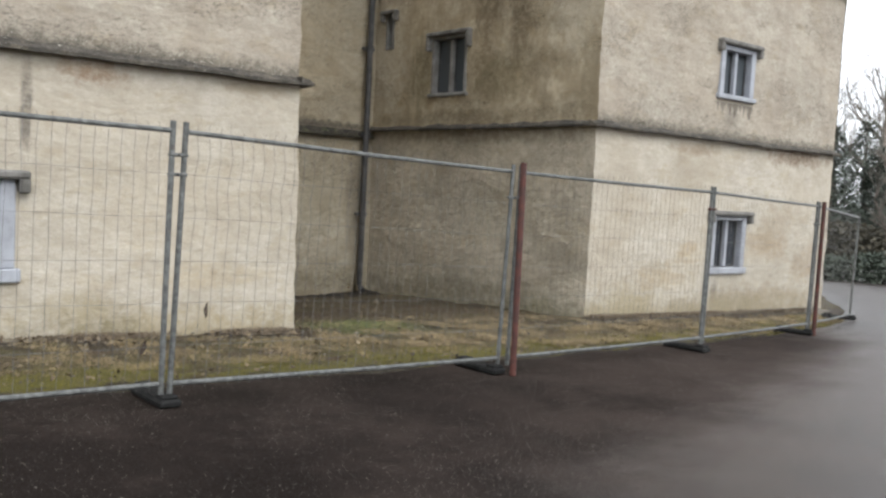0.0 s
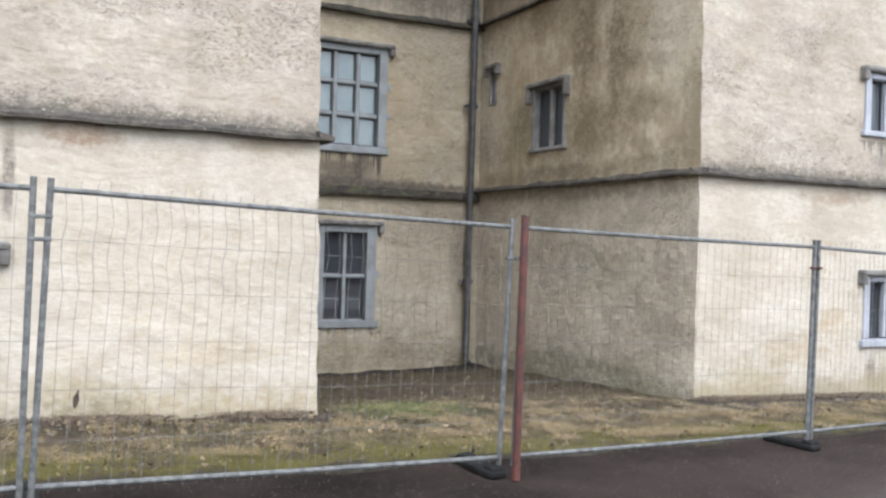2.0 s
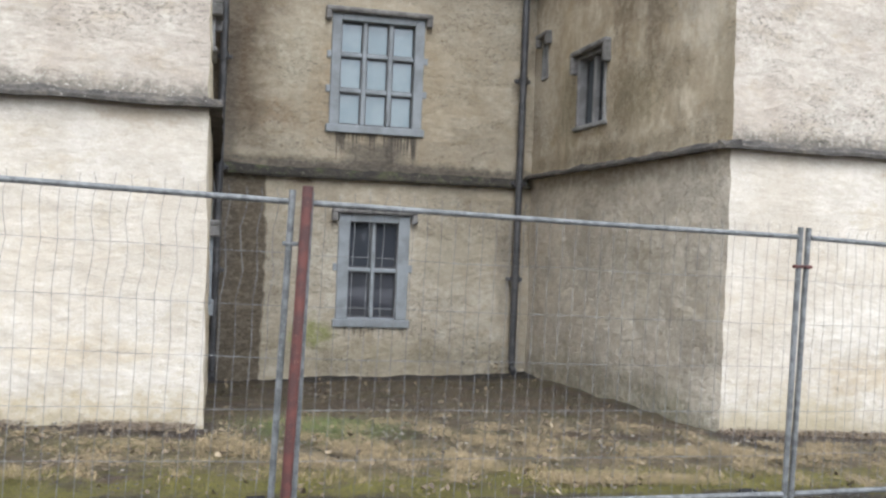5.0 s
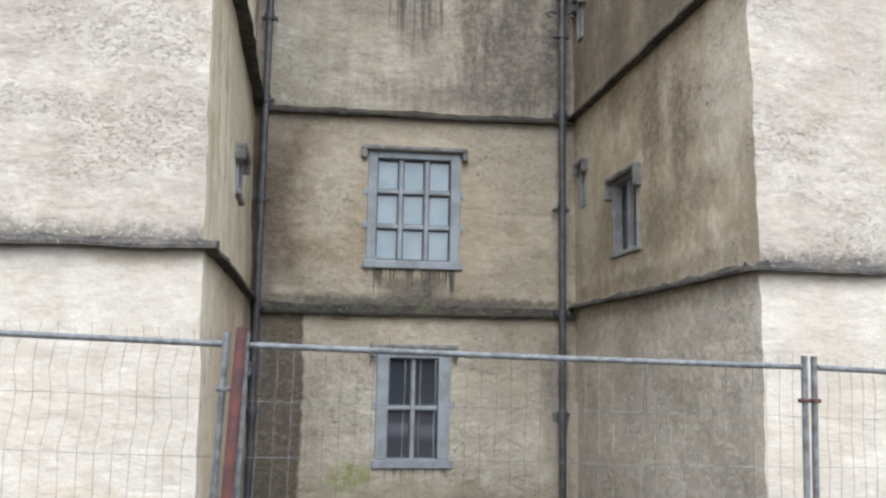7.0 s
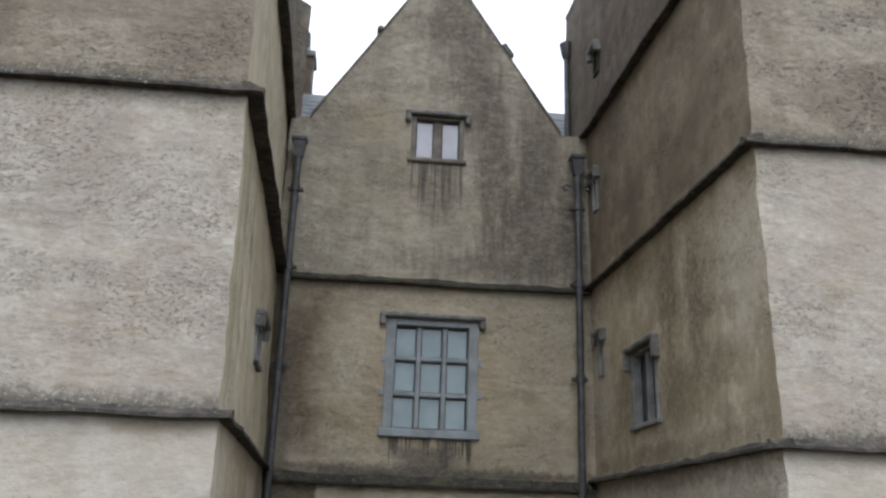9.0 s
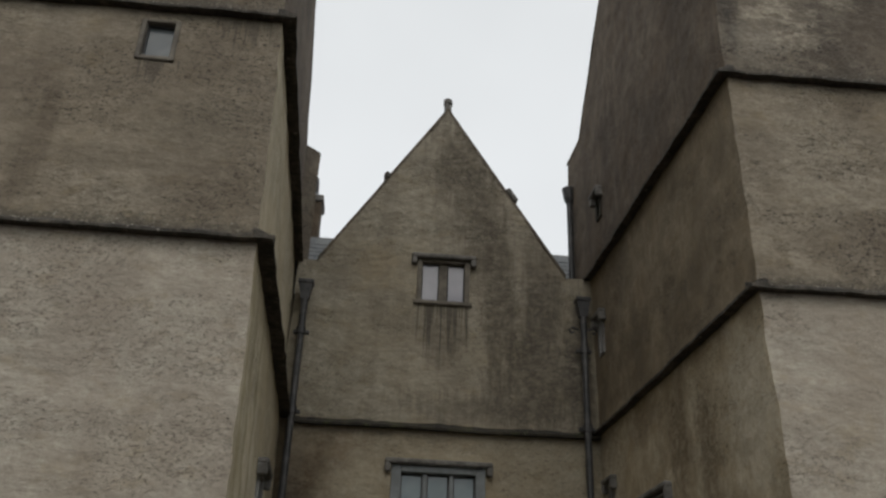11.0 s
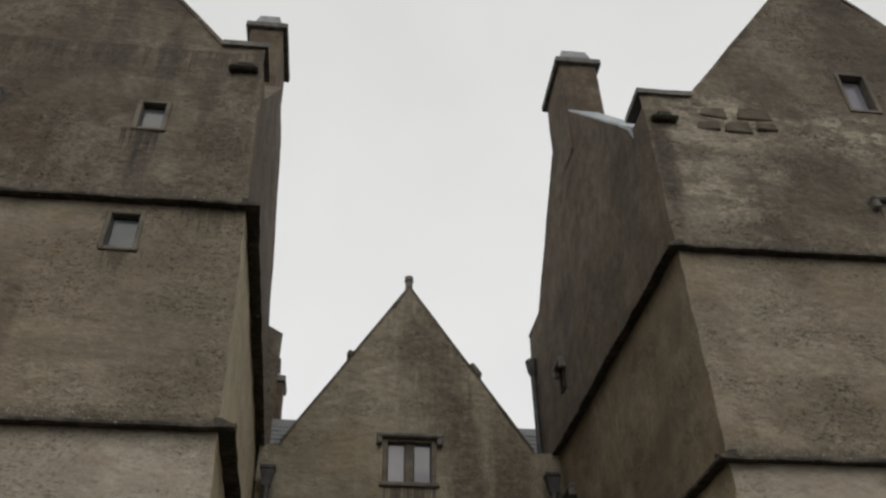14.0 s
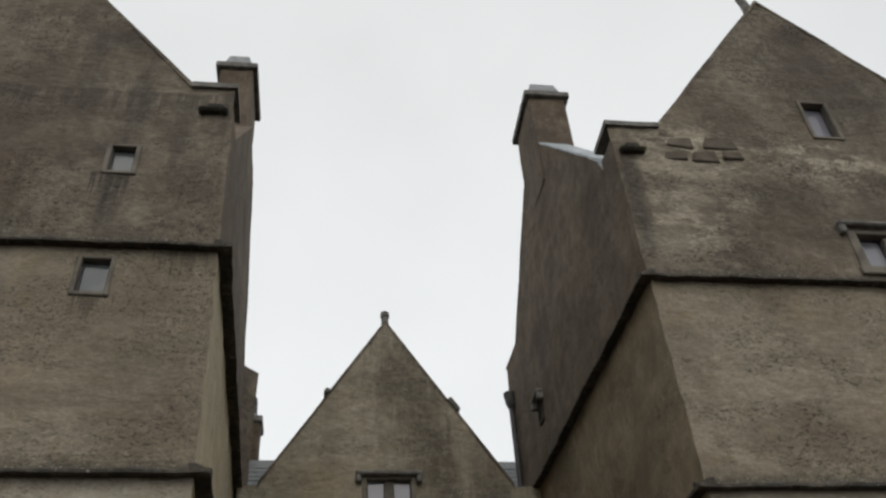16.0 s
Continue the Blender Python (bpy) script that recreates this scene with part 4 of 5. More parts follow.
# ---- the tower house ----
house = tagged(new("tower_house"), "tall old harled house, two gabled towers and recessed bay", "house")
Z1, Z2, Z3 = 3.06, 6.43, 9.46
LF = Wall((-7.7, 0), (0, 0), lean_left)
LI = Wall((0, 0), (-0.245, 7.4), lean_left)
LB = Wall((-0.245, 7.4), (-7.7, 7.4))
LW = Wall((-7.7, 7.4), (-7.7, 0))
RF = Wall((5.535, 0.27), (13.02, 0.27), lean_right)
RI = Wall((5.27, 7.8), (5.535, 0.27), lean_right)
RE = Wall((13.02, 0.27), (13.02, 7.8))
RB = Wall((13.02, 7.8), (5.27, 7.8))
MID = Wall((-0.35, 6.52), (5.45, 6.52))


def ux(wall, x):
    """The run along a front wall at world x, its lean left aside."""
    return x - wall.a.x


def uy(wall, y):
    return (y - wall.a.y) / wall.d.y


def gable_left(u):
    x = u - 7.7
    if x > -0.62:
        return 12.58
    if x < -7.08:
        return 12.58
    return min(12.58 + (-0.62 - x) * 1.26, 12.58 + (x + 7.08) * 1.26)


def gable_right(u):
    x = u + 5.535
    if x < 6.36 or x > 12.27:
        return 12.56
    return min(12.56 + (x - 6.36) * 1.36, 12.56 + (12.27 - x) * 1.24)


def gable_inner(y):
    if y < 0.75:
        return 12.25
    if y > 6.85:
        return 12.87
    return min(12.25 + (y - 0.75) * 1.26, 15.5, 12.87 + (6.85 - y) * 1.2)


def gable_inner_left(y):
    return gable_inner(y) if y < 6.85 else 12.87 - (y - 6.85) * 1.2


def apex(f, lo, hi):
    return max(np.arange(lo, hi, 0.01), key=f)


# windows: wall, u, z, width, height, columns, rows, keywords
LF1 = (ux(LF, -4.11), 0.885, 0.80, 0.77, 2, 1)
RF1 = (ux(RF, 8.96), 0.70, 0.84, 0.88, 2, 1)
RF2 = (ux(RF, 8.89), 3.94, 0.83, 0.79, 2, 1)
RF4 = (ux(RF, 8.9), 9.78, 0.95, 0.62, 2, 1)
RG = (ux(RF, 9.065), 12.555, 0.42, 0.83, 1, 1)
LS3 = (ux(LF, -1.60), 8.725, 0.34, 0.50, 1, 1)
LS4 = (ux(LF, -1.55), 10.755, 0.31, 0.46, 1, 1)
LF4 = (ux(LF, -4.5), 10.35, 0.85, 0.72, 2, 1)
RI2 = (uy(RI, 4.51), 3.77, 0.91, 1.03, 2, 1)
RIS2 = (uy(RI, 6.1), 4.8, 0.17, 0.62, 1, 1)
RIS3 = (uy(RI, 6.15), 7.8, 0.17, 0.62, 1, 1)
RIS4 = (uy(RI, 5.85), 10.42, 0.17, 0.42, 1, 1)
LI2 = (uy(LI, 3.3), 4.28, 0.6, 0.44, 2, 1)
LI1 = (uy(LI, 4.0), 0.9, 0.75, 0.95, 2, 1)
MW1 = (ux(MID, 2.07), 0.495, 0.84, 1.65, 2, 2)
MW2 = (ux(MID, 1.80), 3.815, 1.265, 1.755, 3, 3)
MG = (ux(MID, 1.985), 8.775, 0.81, 0.775, 2, 1)


TRIM = {RG: (0.07, 0.05), LS3: (0.06, 0.05), LS4: (0.07, 0.05), RIS2: (0.06, 0.05), RIS3: (0.06, 0.05), RIS4: (0.06, 0.05), LI2: (0.09, 0.07), MG: (0.09, 0.08), RI2: (0.07, 0.07), RF1: (0.13, 0.12), RF2: (0.13, 0.09)}


def storeys(wall, levels, mats, top, openings, breaks=(), labels=()):
    zs = [*levels]
    for k, material in enumerate(mats):
        last = k == len(mats) - 1
        holes = [hole(*o[:4], *TRIM.get(o, (0.15, 0.14))) for o in openings[k]] if k < len(openings) else []
        wall.build("wall", material, house, zs[k], top if last else zs[k + 1], holes, breaks=breaks if last else ())


la = float(apex(gable_left, 3, 5))
ra = float(apex(gable_right, 2, 5))
storeys(LF, (-0.7, Z1, Z2, Z3), (HARL_LOW, HARL_MID, HARL_THIRD, HARL_HIGH), gable_left, ([LF1], [], [LS3], [LS4, LF4]), (0.62, la, 7.08))
storeys(RF, (-0.9, Z1, Z2, Z3), (HARL_LOW, HARL_MID, HARL_THIRD, HARL_HIGH), gable_right, ([RF1], [RF2], [], [RF4, RG]), (0.825, ra, 6.735))
yl = [uy(LI, v) for v in (0.75, 3.33, 4.66, 6.85)]
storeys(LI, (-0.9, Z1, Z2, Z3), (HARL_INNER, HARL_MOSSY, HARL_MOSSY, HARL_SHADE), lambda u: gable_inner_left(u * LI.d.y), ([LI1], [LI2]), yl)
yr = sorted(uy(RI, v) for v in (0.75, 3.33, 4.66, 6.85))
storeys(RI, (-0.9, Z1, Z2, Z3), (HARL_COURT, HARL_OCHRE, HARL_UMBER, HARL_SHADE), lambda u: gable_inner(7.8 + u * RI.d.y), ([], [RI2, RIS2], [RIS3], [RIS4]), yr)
for w in (LB, LW, RE, RB):
    half = w.length / 2
    w.build("wall", HARL_HIGH, house, -0.9, lambda u, h=half: 12.4 + 1.1 * max(0.0, h - abs(u - h) - 0.7), breaks=(0.7, half, w.length - 0.7), step=0.8)


def gable_mid(u):
    x = u - 0.35
    return min(9.43 + max(0.0, x) * 1.57, 9.43 + max(0.0, 4.75 - x) * 1.549)


ma = float(apex(gable_mid, 1.5, 4))
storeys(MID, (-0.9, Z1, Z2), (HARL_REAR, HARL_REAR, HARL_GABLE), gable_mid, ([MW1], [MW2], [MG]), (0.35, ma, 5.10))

TABS = ((0.52, 0.12), (1.1, 0.12))
window(LF, house, *LF1, stone=SURROUND_PALE, label="two-light stone window with blue-grey paint and dark panes")
window(RF, house, *RF1, stone=SURROUND_PALE, edge=0.13, sill=0.12, label="two-light stone window with blue-grey paint and dark panes")
window(RF, house, *RF2, pane_mat=DUSK, stone=SURROUND_PALE, edge=0.13, sill=0.09, label="two-light stone window with blue-grey paint and dark panes")
window(RF, house, *RF4, pane_mat=LILAC, stone=SURROUND_OLD)
window(RF, house, *RG, hood=False, deep=0.13, pane_mat=LILAC, stone=SURROUND_OLD, edge=0.07, sill=0)
window(LF, house, *LS3, hood=False, deep=0.085, pane_mat=SKYLIT, stone=SURROUND_OLD, edge=0.06, sill=0)
window(LF, house, *LS4, hood=False, deep=0.085, pane_mat=SKYLIT, stone=SURROUND_OLD, edge=0.07, sill=0)
window(LF, house, *LF4, stone=SURROUND_OLD)
window(RI, house, *RI2, pane_mat=DUSK, stone=SURROUND_WORN, edge=0.07, sill=0.07, drop=0.26, label="two-light window under a stepped hood mould")
window(RI, house, *RIS2, stone=SURROUND_WORN, edge=0.06, sill=0)
window(RI, house, *RIS3, stone=SURROUND_WORN, edge=0.06, sill=0)
# near-black surround stands in for the slit's shaded recess
window(RI, house, *RIS4, stone=STRING_DAMP, edge=0.06, sill=0)
window(LI, house, *LI2, stone=SURROUND_WORN, edge=0.09, sill=0.07)
window(LI, house, *LI1, stone=SURROUND)
window(MID, house, *MW1, edge=0.2, bar=0.07, tabs=((0.8, 0.13),), label="tall four-pane window with blue-grey stone surround")
window(MID, house, *MW2, pane_mat=PALE_PANE, edge=0.17, bar=0.08, tabs=TABS, label="large nine-pane mullioned window with blue-grey stone surround")
window(MID, house, *MG, pane_mat=LILAC, deep=0.08, edge=0.09, sill=0.08, bar=0.16, stone=SURROUND_OLD, label="two-light attic window with brown stone surround")

for z, inner in ((3.03, 0.13), (6.37, 0.18), (9.4, 0.16)):
    course(LF, z, house, 0, LF.length + inner, label="dark lichened stone string course")
    course(LI, z, house, -0.13, LI.length, proj=inner)
    course(RF, z, house, -0.14, RF.length + 0.1)
    course(RI, z, house, 0, RI.length + 0.13, proj=0.15)
course(MID, 2.86, house, 0.25, 5.6, high=0.17, material=STRING_DAMP, label="black mossy stone string course")
course(MID, 6.29, house, 0.25, 5.6, high=0.13, material=STRING_DAMP)

# copings of the gables
def coping(wall, f, u0, u1, parent, over=0.02, thick=0.07, material=None):
    n = max(1, math.ceil((u1 - u0) / 0.5))
    verts, faces = [], []
    prof = [(over, -0.03), (over, thick), (-0.62, thick), (-0.62, -0.03)]
    for i in range(n + 1):
        u = u0 + (u1 - u0) * i / n
        for out, dz in prof:
            p = wall.at(u, -out, f(u) + dz)
            verts.append(p + noise.noise_vector(p * 2.0) * 0.015)
    for i in range(n):
        for j in range(4):
            faces.append([i * 4 + j, i * 4 + (j + 1) % 4, (i + 1) * 4 + (j + 1) % 4, (i + 1) * 4 + j])
    faces += [[3, 2, 1, 0], [n * 4 + j for j in range(4)]]
    return link_mesh("coping", verts, faces, material or HOOD, parent)


for f, w, cuts in ((gable_left, LF, (0, 0.62, la, 7.08, 7.74)), (gable_right, RF, (-0.04, 0.825, ra, 6.735, RF.length)), (gable_mid, MID, (0.35, ma, 5.10))):
    for p, q in zip(cuts, cuts[1:]):
        flat = abs(f(p + 0.1) - f(q - 0.1)) < 0.2
        coping(w, f, p, q, house, 0.05 if flat else 0.012, material=HOOD if flat else HARL_HIGH)
fl = lambda u: gable_inner_left(u * LI.d.y)
fr = lambda u: gable_inner(7.8 + u * RI.d.y)
for f, w, cuts in ((fl, LI, (0.75, yl[1])), (fl, LI, (yl[2], yl[3])), (fl, LI, (yl[3], LI.length)), (fr, RI, (0, yr[0])), (fr, RI, (yr[0], yr[1]))):
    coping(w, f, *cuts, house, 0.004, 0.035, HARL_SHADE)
# lead flashing up the slope to the stack, dressed down over the wall at its foot
coping(RI, fr, yr[2], yr[3], house, 0.008, 0.022, LEAD_PALE)
bm = bmesh.new()
apron = [RI.at(u, -out, fr(u) - low) for out in (0.012, -0.05) for u, low in ((yr[3] - 0.55, 0.02), (yr[3] - 0.02, 0.02), (yr[3] - 0.02, 0.22), (yr[3] - 0.14, 0.07))]
front, back = [bm.verts.new(p) for p in apron[:4]], [bm.verts.new(p) for p in apron[4:]]
for ring in [front, back[::-1]] + [[front[i - 1], back[i - 1], back[i], front[i]] for i in range(4)]:
    bm.faces.new(ring)
part("flashing", bm, LEAD_PALE, house, "pale grey lead flashing")

# finials
bm = bmesh.new()
tube(bm, [(2.37, 6.75, 13.0), (2.37, 6.75, 13.47)], 0.085, 12, 0.075)
tube(bm, [(2.37, 6.75, 13.45), (2.37, 6.75, 13.5), (2.37, 6.75, 13.56)], 0.098, 12, 0.092)
part("finial", bm, HOOD, house)
bm = bmesh.new()
ap = RF.at(ra, 0.25, gable_right(ra))
tube(bm, [ap, ap + Vector((-0.05, 0, 0.35)), ap + Vector((-0.12, 0, 0.5))], 0.1, 8, 0.06)
part("finial", bm, HOOD, house)


def roof(points, faces, name="roof"):
    return link_mesh(name, points, faces, SLATE, house, "grey slate roof")


def cross_roof(x0, x1, y0, y1, eave, ridge, shift):
    """Two gabled roofs that cross, inside the wall heads."""
    xm, ym = (x0 + x1) / 2, (y0 + y1) / 2
    for a in (0, 1):
        if a == 0:
            pts = [(x0, y0, eave), (x1, y0, eave), (x1, y1, eave), (x0, y1, eave), (xm, y0, ridge), (xm, y1, ridge)]
            roof([(x + shift, y, z) for x, y, z in pts], [[0, 4, 5, 3], [1, 2, 5, 4], [0, 1, 4], [2, 3, 5], [3, 2, 1, 0]])
        else:
            pts = [(x0, y0, eave), (x1, y0, eave), (x1, y1, eave), (x0, y1, eave), (x0, ym, ridge), (x1, ym, ridge)]
            roof([(x + shift, y, z - 0.01) for x, y, z in pts], [[0, 1, 5, 4], [3, 4, 5, 2], [1, 2, 5], [0, 4, 3], [0, 3, 2, 1]])


cross_roof(-7.4, -0.5, 0.5, 7.1, 12.1, 15.3, -0.1)
cross_roof(5.85, 12.8, 0.75, 7.4, 12.1, 15.3, -0.1)


def chimney(x0, x1, y0, y1, z0, z1, cap=0.09, material=None, crown=0.62):
    bm = bmesh.new()
    box(bm, (x0, y0, z0), (x1, y1, z1), None, 0.03)
    bmesh.ops.subdivide_edges(bm, edges=bm.edges[:], cuts=3, use_grid_fill=True)
    for v in bm.verts:
        v.co += uneven(v.co.copy(), 0.04)
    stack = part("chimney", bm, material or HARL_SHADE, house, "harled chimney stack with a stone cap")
    bm = bmesh.new()
    box(bm, (x0 - cap, y0 - cap, z1 - 0.02), (x1 + cap, y1 + cap, z1 + 0.14), None, 0.02)
    part("cap", bm, HOOD, stack)
    bm = bmesh.new()
    vs = box(bm, (x0 + 0.02, y0 + 0.02, z1 + 0.13), (x1 - 0.02, y1 - 0.02, z1 + crown))
    for v in vs:
        if v.co.z > z1 + 0.2:
            v.co.x += 0.12 * (1 if v.co.x < (x0 + x1) / 2 else -1)
            v.co.y += 0.12 * (1 if v.co.y < (y0 + y1) / 2 else -1)
    part("flaunching", bm, LEAD, stack)
    return stack


chimney(5.29, 6.10, 3.33, 4.66, 14.4, 16.975)
chimney(-1.28, -0.60, 3.33, 4.66, 14.4, 17.32)
rear_stack = chimney(-0.62, -0.27, 9.1, 9.7, 10.6, 12.22, 0.05, crown=0.3)
bm = bmesh.new()
tube(bm, [(-0.5, 9.4, 12.45), (-0.5, 9.4, 12.85), (-0.5, 9.4, 12.98)], 0.13, 12, 0.1)
part("chimney_pot", bm, IRON, rear_stack, "dark clay chimney pot")
# middle range behind the gable, and the stack behind the towers' shoulder
mid_roof = roof([(-0.6, 6.95, 8.9), (5.6, 6.95, 8.9), (5.6, 9.0, 11.22), (-0.6, 9.0, 11.22), (-0.6, 12.0, 8.0), (5.6, 12.0, 8.0)], [[0, 1, 2, 3], [3, 2, 5, 4], [0, 4, 5, 1]])
roof([(0.1, 6.98, 9.2), (4.7, 6.98, 9.2), (4.7, 10, 9.2), (0.1, 10, 9.2), (2.35, 6.98, 12.6), (2.35, 10, 12.6)], [[0, 4, 5, 3], [1, 2, 5, 4], [0, 1, 4], [2, 3, 5], [3, 2, 1, 0]])


# ---- downpipes ----
def downpipe(x, y, z_top, label):
    zb = ground_height(x, y) + 0.06
    bm = bmesh.new()
    tube(bm, [(x, y, zb + 0.12), (x, y, z_top)], 0.062, 12)
    tube(bm, [(x, y, zb + 0.16), (x, y - 0.02, zb + 0.06), (x, y - 0.16, zb)], 0.064, 12)
    pipe = part("downpipe", bm, IRON, house, label, False)
    bm = bmesh.new()
    vs = box(bm, (x - 0.12, y - 0.1, z_top), (x + 0.12, y + 0.1, z_top + 0.3))
    for v in vs:
        if v.co.z < z_top + 0.1:
            v.co.x = x + (v.co.x - x) * 0.6
            v.co.y = y + (v.co.y - y) * 0.6
    box(bm, (x - 0.14, y - 0.12, z_top + 0.3), (x + 0.14, y + 0.12, z_top + 0.38), None, 0.015)
    part("hopper", bm, IRON, pipe)
    for z in (1.25, 2.95, 4.75, 6.45, 7.9):
        bm = bmesh.new()
        tube(bm, [(x, y, z - 0.06), (x, y, z + 0.06)], 0.085, 12)
        box(bm, (x - 0.14, y + 0.03, z - 0.03), (x + 0.14, y + 0.12, z + 0.03), None, 0.008)
        part("collar", bm, IRON, pipe)
    return pipe


downpipe(-0.13, 6.28, 8.5, "black cast-iron downpipe with a hopper head")
right_pipe = downpipe(5.0, 6.32, 8.55, "black cast-iron downpipe with a hopper head")

bm = bmesh.new()
tube(bm, [(5.11, 7.5, 9.5), (5.11, 7.5, 11.75)], 0.06, 10)
back_pipe = part("downpipe", bm, IRON, house, "black cast-iron downpipe high on the tower")
bm = bmesh.new()
tube(bm, [(5.11, 7.5, 11.7), (5.11, 7.5, 11.8), (5.11, 7.5, 12.05)], 0.08, 10, 0.15)
part("hopper", bm, IRON, back_pipe)


# slates of the middle roof that show beside the gable
def slates(x0, x1, parent):
    slope = Vector((0, 2.05, 2.32)).normalized()
    n_out = Vector((0, -slope.z, slope.y))
    proto = None
    rnd = random.Random(3)
    for row in range(11):
        x = x0 + (0.13 if row % 2 else 0.0)
        while x < x1:
            c = Vector((x, 6.95, 8.9)) + slope * (0.35 + row * 0.22) + n_out * 0.03
            turn = Matrix(((1, 0, 0, c.x), (0, slope.y, n_out.y, c.y), (0, slope.z, n_out.z, c.z), (0, 0, 0, 1))) @ Matrix.Rotation(radians(-3 + rnd.uniform(-0.8, 0.8)), 4, "X")
            if proto is None:
                bm = bmesh.new()
                box(bm, (0.004, 0, 0), (0.254, 0.36, 0.014), None, 0.003)
                proto = part("slate", bm, SLATE, parent)
                ob = proto
            else:
                ob = new("slate", proto.data)
                ob.parent = parent
            ob.matrix_world = turn
            x += 0.26


slates(-0.5, 1.2, mid_roof)
slates(3.8, 5.3, mid_roof)

# ---- temporary fence ----
FENCE = [Vector(p) for p in ((-6.36, -3.45, 0.33), (-2.835, -3.366, 0.275), (0.6, -3.18, 0.165), (4.18, -2.95, 0.10), (7.7, -2.4, 0.005), (11.06, -1.37, -0.16))]


def fence_panel(a, b, gap0, gap1, wavy, label):
    along = (b - a).normalized()
    side = along.cross(Vector((0, 0, 1))).normalized()
    up = side.cross(along)
    length = (b - a).length - gap0 - gap1
    m = Matrix(((along.x, side.x, up.x, 0), (along.y, side.y, up.y, 0), (along.z, side.z, up.z, 0), (0, 0, 0, 1)))
    o = a + along * gap0
    m.translation = o
    thing = tagged(new("site_barrier"), label, "barrier", "temporary site fence")
    for x in (0.0, length):
        bm = bmesh.new()
        tube(bm, [m @ Vector((x, 0, 0.02)), m @ Vector((x, 0, 2.0))], 0.021, 10)
        part("post", bm, GALV, thing)
    for z in (0.1, 1.93):
        bm = bmesh.new()
        tube(bm, [m @ Vector((0.02, 0, z)), m @ Vector((length / 2, 0, z - 0.006)), m @ Vector((length - 0.02, 0, z))], 0.019, 10)
        part("rail", bm, GALV, thing)
    n = int(length / 0.0915)
    rnd = random.Random(int(a.x * 100))
    for k in range(1, n + 1):
        x = k * length / (n + 1)
        bm = bmesh.new()
        pts = []
        kink = rnd.uniform(0.4, 1.0) * wavy
        for z in (0.06, 0.4, 0.75, 1.1, 1.34, 1.5, 1.62, 1.75, 1.86, 1.93, 2.0):
            s = kink * 0.034 * math.sin(z * 15 + k * 0.12) if z > 1.3 else 0.004 * math.sin(z * 9 + k)
            pts.append(m @ Vector((x + s + rnd.uniform(-0.002, 0.002), 0.012, z)))
        pts[-1] = m @ Vector((x + rnd.gauss(0, 0.007), 0.012 + rnd.gauss(0, 0.006), 2.0 + rnd.uniform(-0.03, 0.025)))
        tube(bm, pts, 0.0016, 4)
        part("upright_wire", bm, WIRE, thing)
    for z in (0.38, 0.69, 1.0, 1.31, 1.62):
        bm = bmesh.new()
        tube(bm, [m @ Vector((x, 0.009, z + rnd.uniform(-0.006, 0.006))) for x in np.linspace(0, length, 9)], 0.0016, 4)
        part("cross_wire", bm, WIRE, thing)
    return thing


GAPS = [(0.045, 0.04), (0.025, 0.05), (0.085, 0.028), (0.028, 0.045), (0.045, 0.045)]
for k, (g0, g1) in enumerate(GAPS):
    fence_panel(FENCE[k], FENCE[k + 1], g0, g1, (0.15, 0.5, 0.12, 0.3, 0.2)[k], "galvanised wire-mesh fence panel with tube frame standing on the asphalt edge")


def fence_foot(p, along):
    side = Vector((-along.y, along.x, 0)).normalized()
    bm = bmesh.new()
    m = Matrix(((along.x, side.x, 0, p.x), (along.y, side.y, 0, p.y), (0, 0, 1, road_height(p.x) + 0.003), (0, 0, 0, 1)))
    box(bm, (-0.085, -0.1, 0.0), (0.085, 0.5, 0.065), m, 0.02)
    for y in (-0.02, 0.4):
        box(bm, (-0.065, y - 0.065, 0.06), (0.065, y + 0.065, 0.09), m, 0.012)
    return tagged(part("rubber_block", bm, FOOT), "dark rubber fence foot block on the asphalt", "fence foot", "fence feet")


for k, p in enumerate(FENCE):
    fence_foot(p + Vector((-0.1 if k == 2 else 0.0, 0, 0)), (FENCE[min(k + 1, 5)] - FENCE[max(k - 1, 0)]).normalized())


def coupler(p, along, z, material=None, name="steel_clamp"):
    bm = bmesh.new()
    c = p + Vector((0.04 * z / 2, 0, z))
    box(bm, (-0.07, -0.022, -0.013), (0.07, 0.022, 0.013), Matrix.Translation(c), 0.006)
    tube(bm, [c + Vector((0, -0.06, 0)), c + Vector((0, 0.06, 0))], 0.012, 6)
    rusty = material is RUST
    return tagged(part(name, bm, material or GALV), "rusty red clamp joining two fence posts" if rusty else "grey steel clamp joining two fence posts", "clamp", "fence clamps")


for k, high in ((1, 1.62), (2, 1.68), (3, 1.72), (4, 1.65)):
    coupler(FENCE[k], None, high, RUST if k == 3 else GALV)
coupler(FENCE[1], None, 1.76)


def red_post(p, high, lean):
    bm = bmesh.new()
    base = Vector((p.x, p.y, road_height(p.x)))
    tube(bm, [base, base + lean + Vector((0, 0, high))], 0.032, 12)
    return tagged(part("steel_post", bm, RUST), "red-brown painted steel post standing between fence panels", "post")


red_post(Vector((0.625, -3.33, 0)), 2.075, Vector((0.075, 0.1, 0)))
red_post(FENCE[4] + Vector((0.03, -0.09, 0)), 2.08, Vector((0.06, 0.03, 0)))


# ---- stone spouts on the shoulders of the towers ----
def spout(wall, u, z):
    m = wall.axes(u, z)
    bm = bmesh.new()
    box(bm, (-0.2, -0.13, -0.09), (0.22, 0.1, -0.005), m, 0.035)
    # dark block drawn for the shaded drain hole above the lip
    box(bm, (-0.09, -0.08, -0.02), (0.15, 0.1, 0.11), m, 0.03)
    part("water_spout", bm, STRING_DAMP, house, "dark stained stone water spout, dark block for its hole")


spout(LF, ux(LF, -0.28), 12.06)
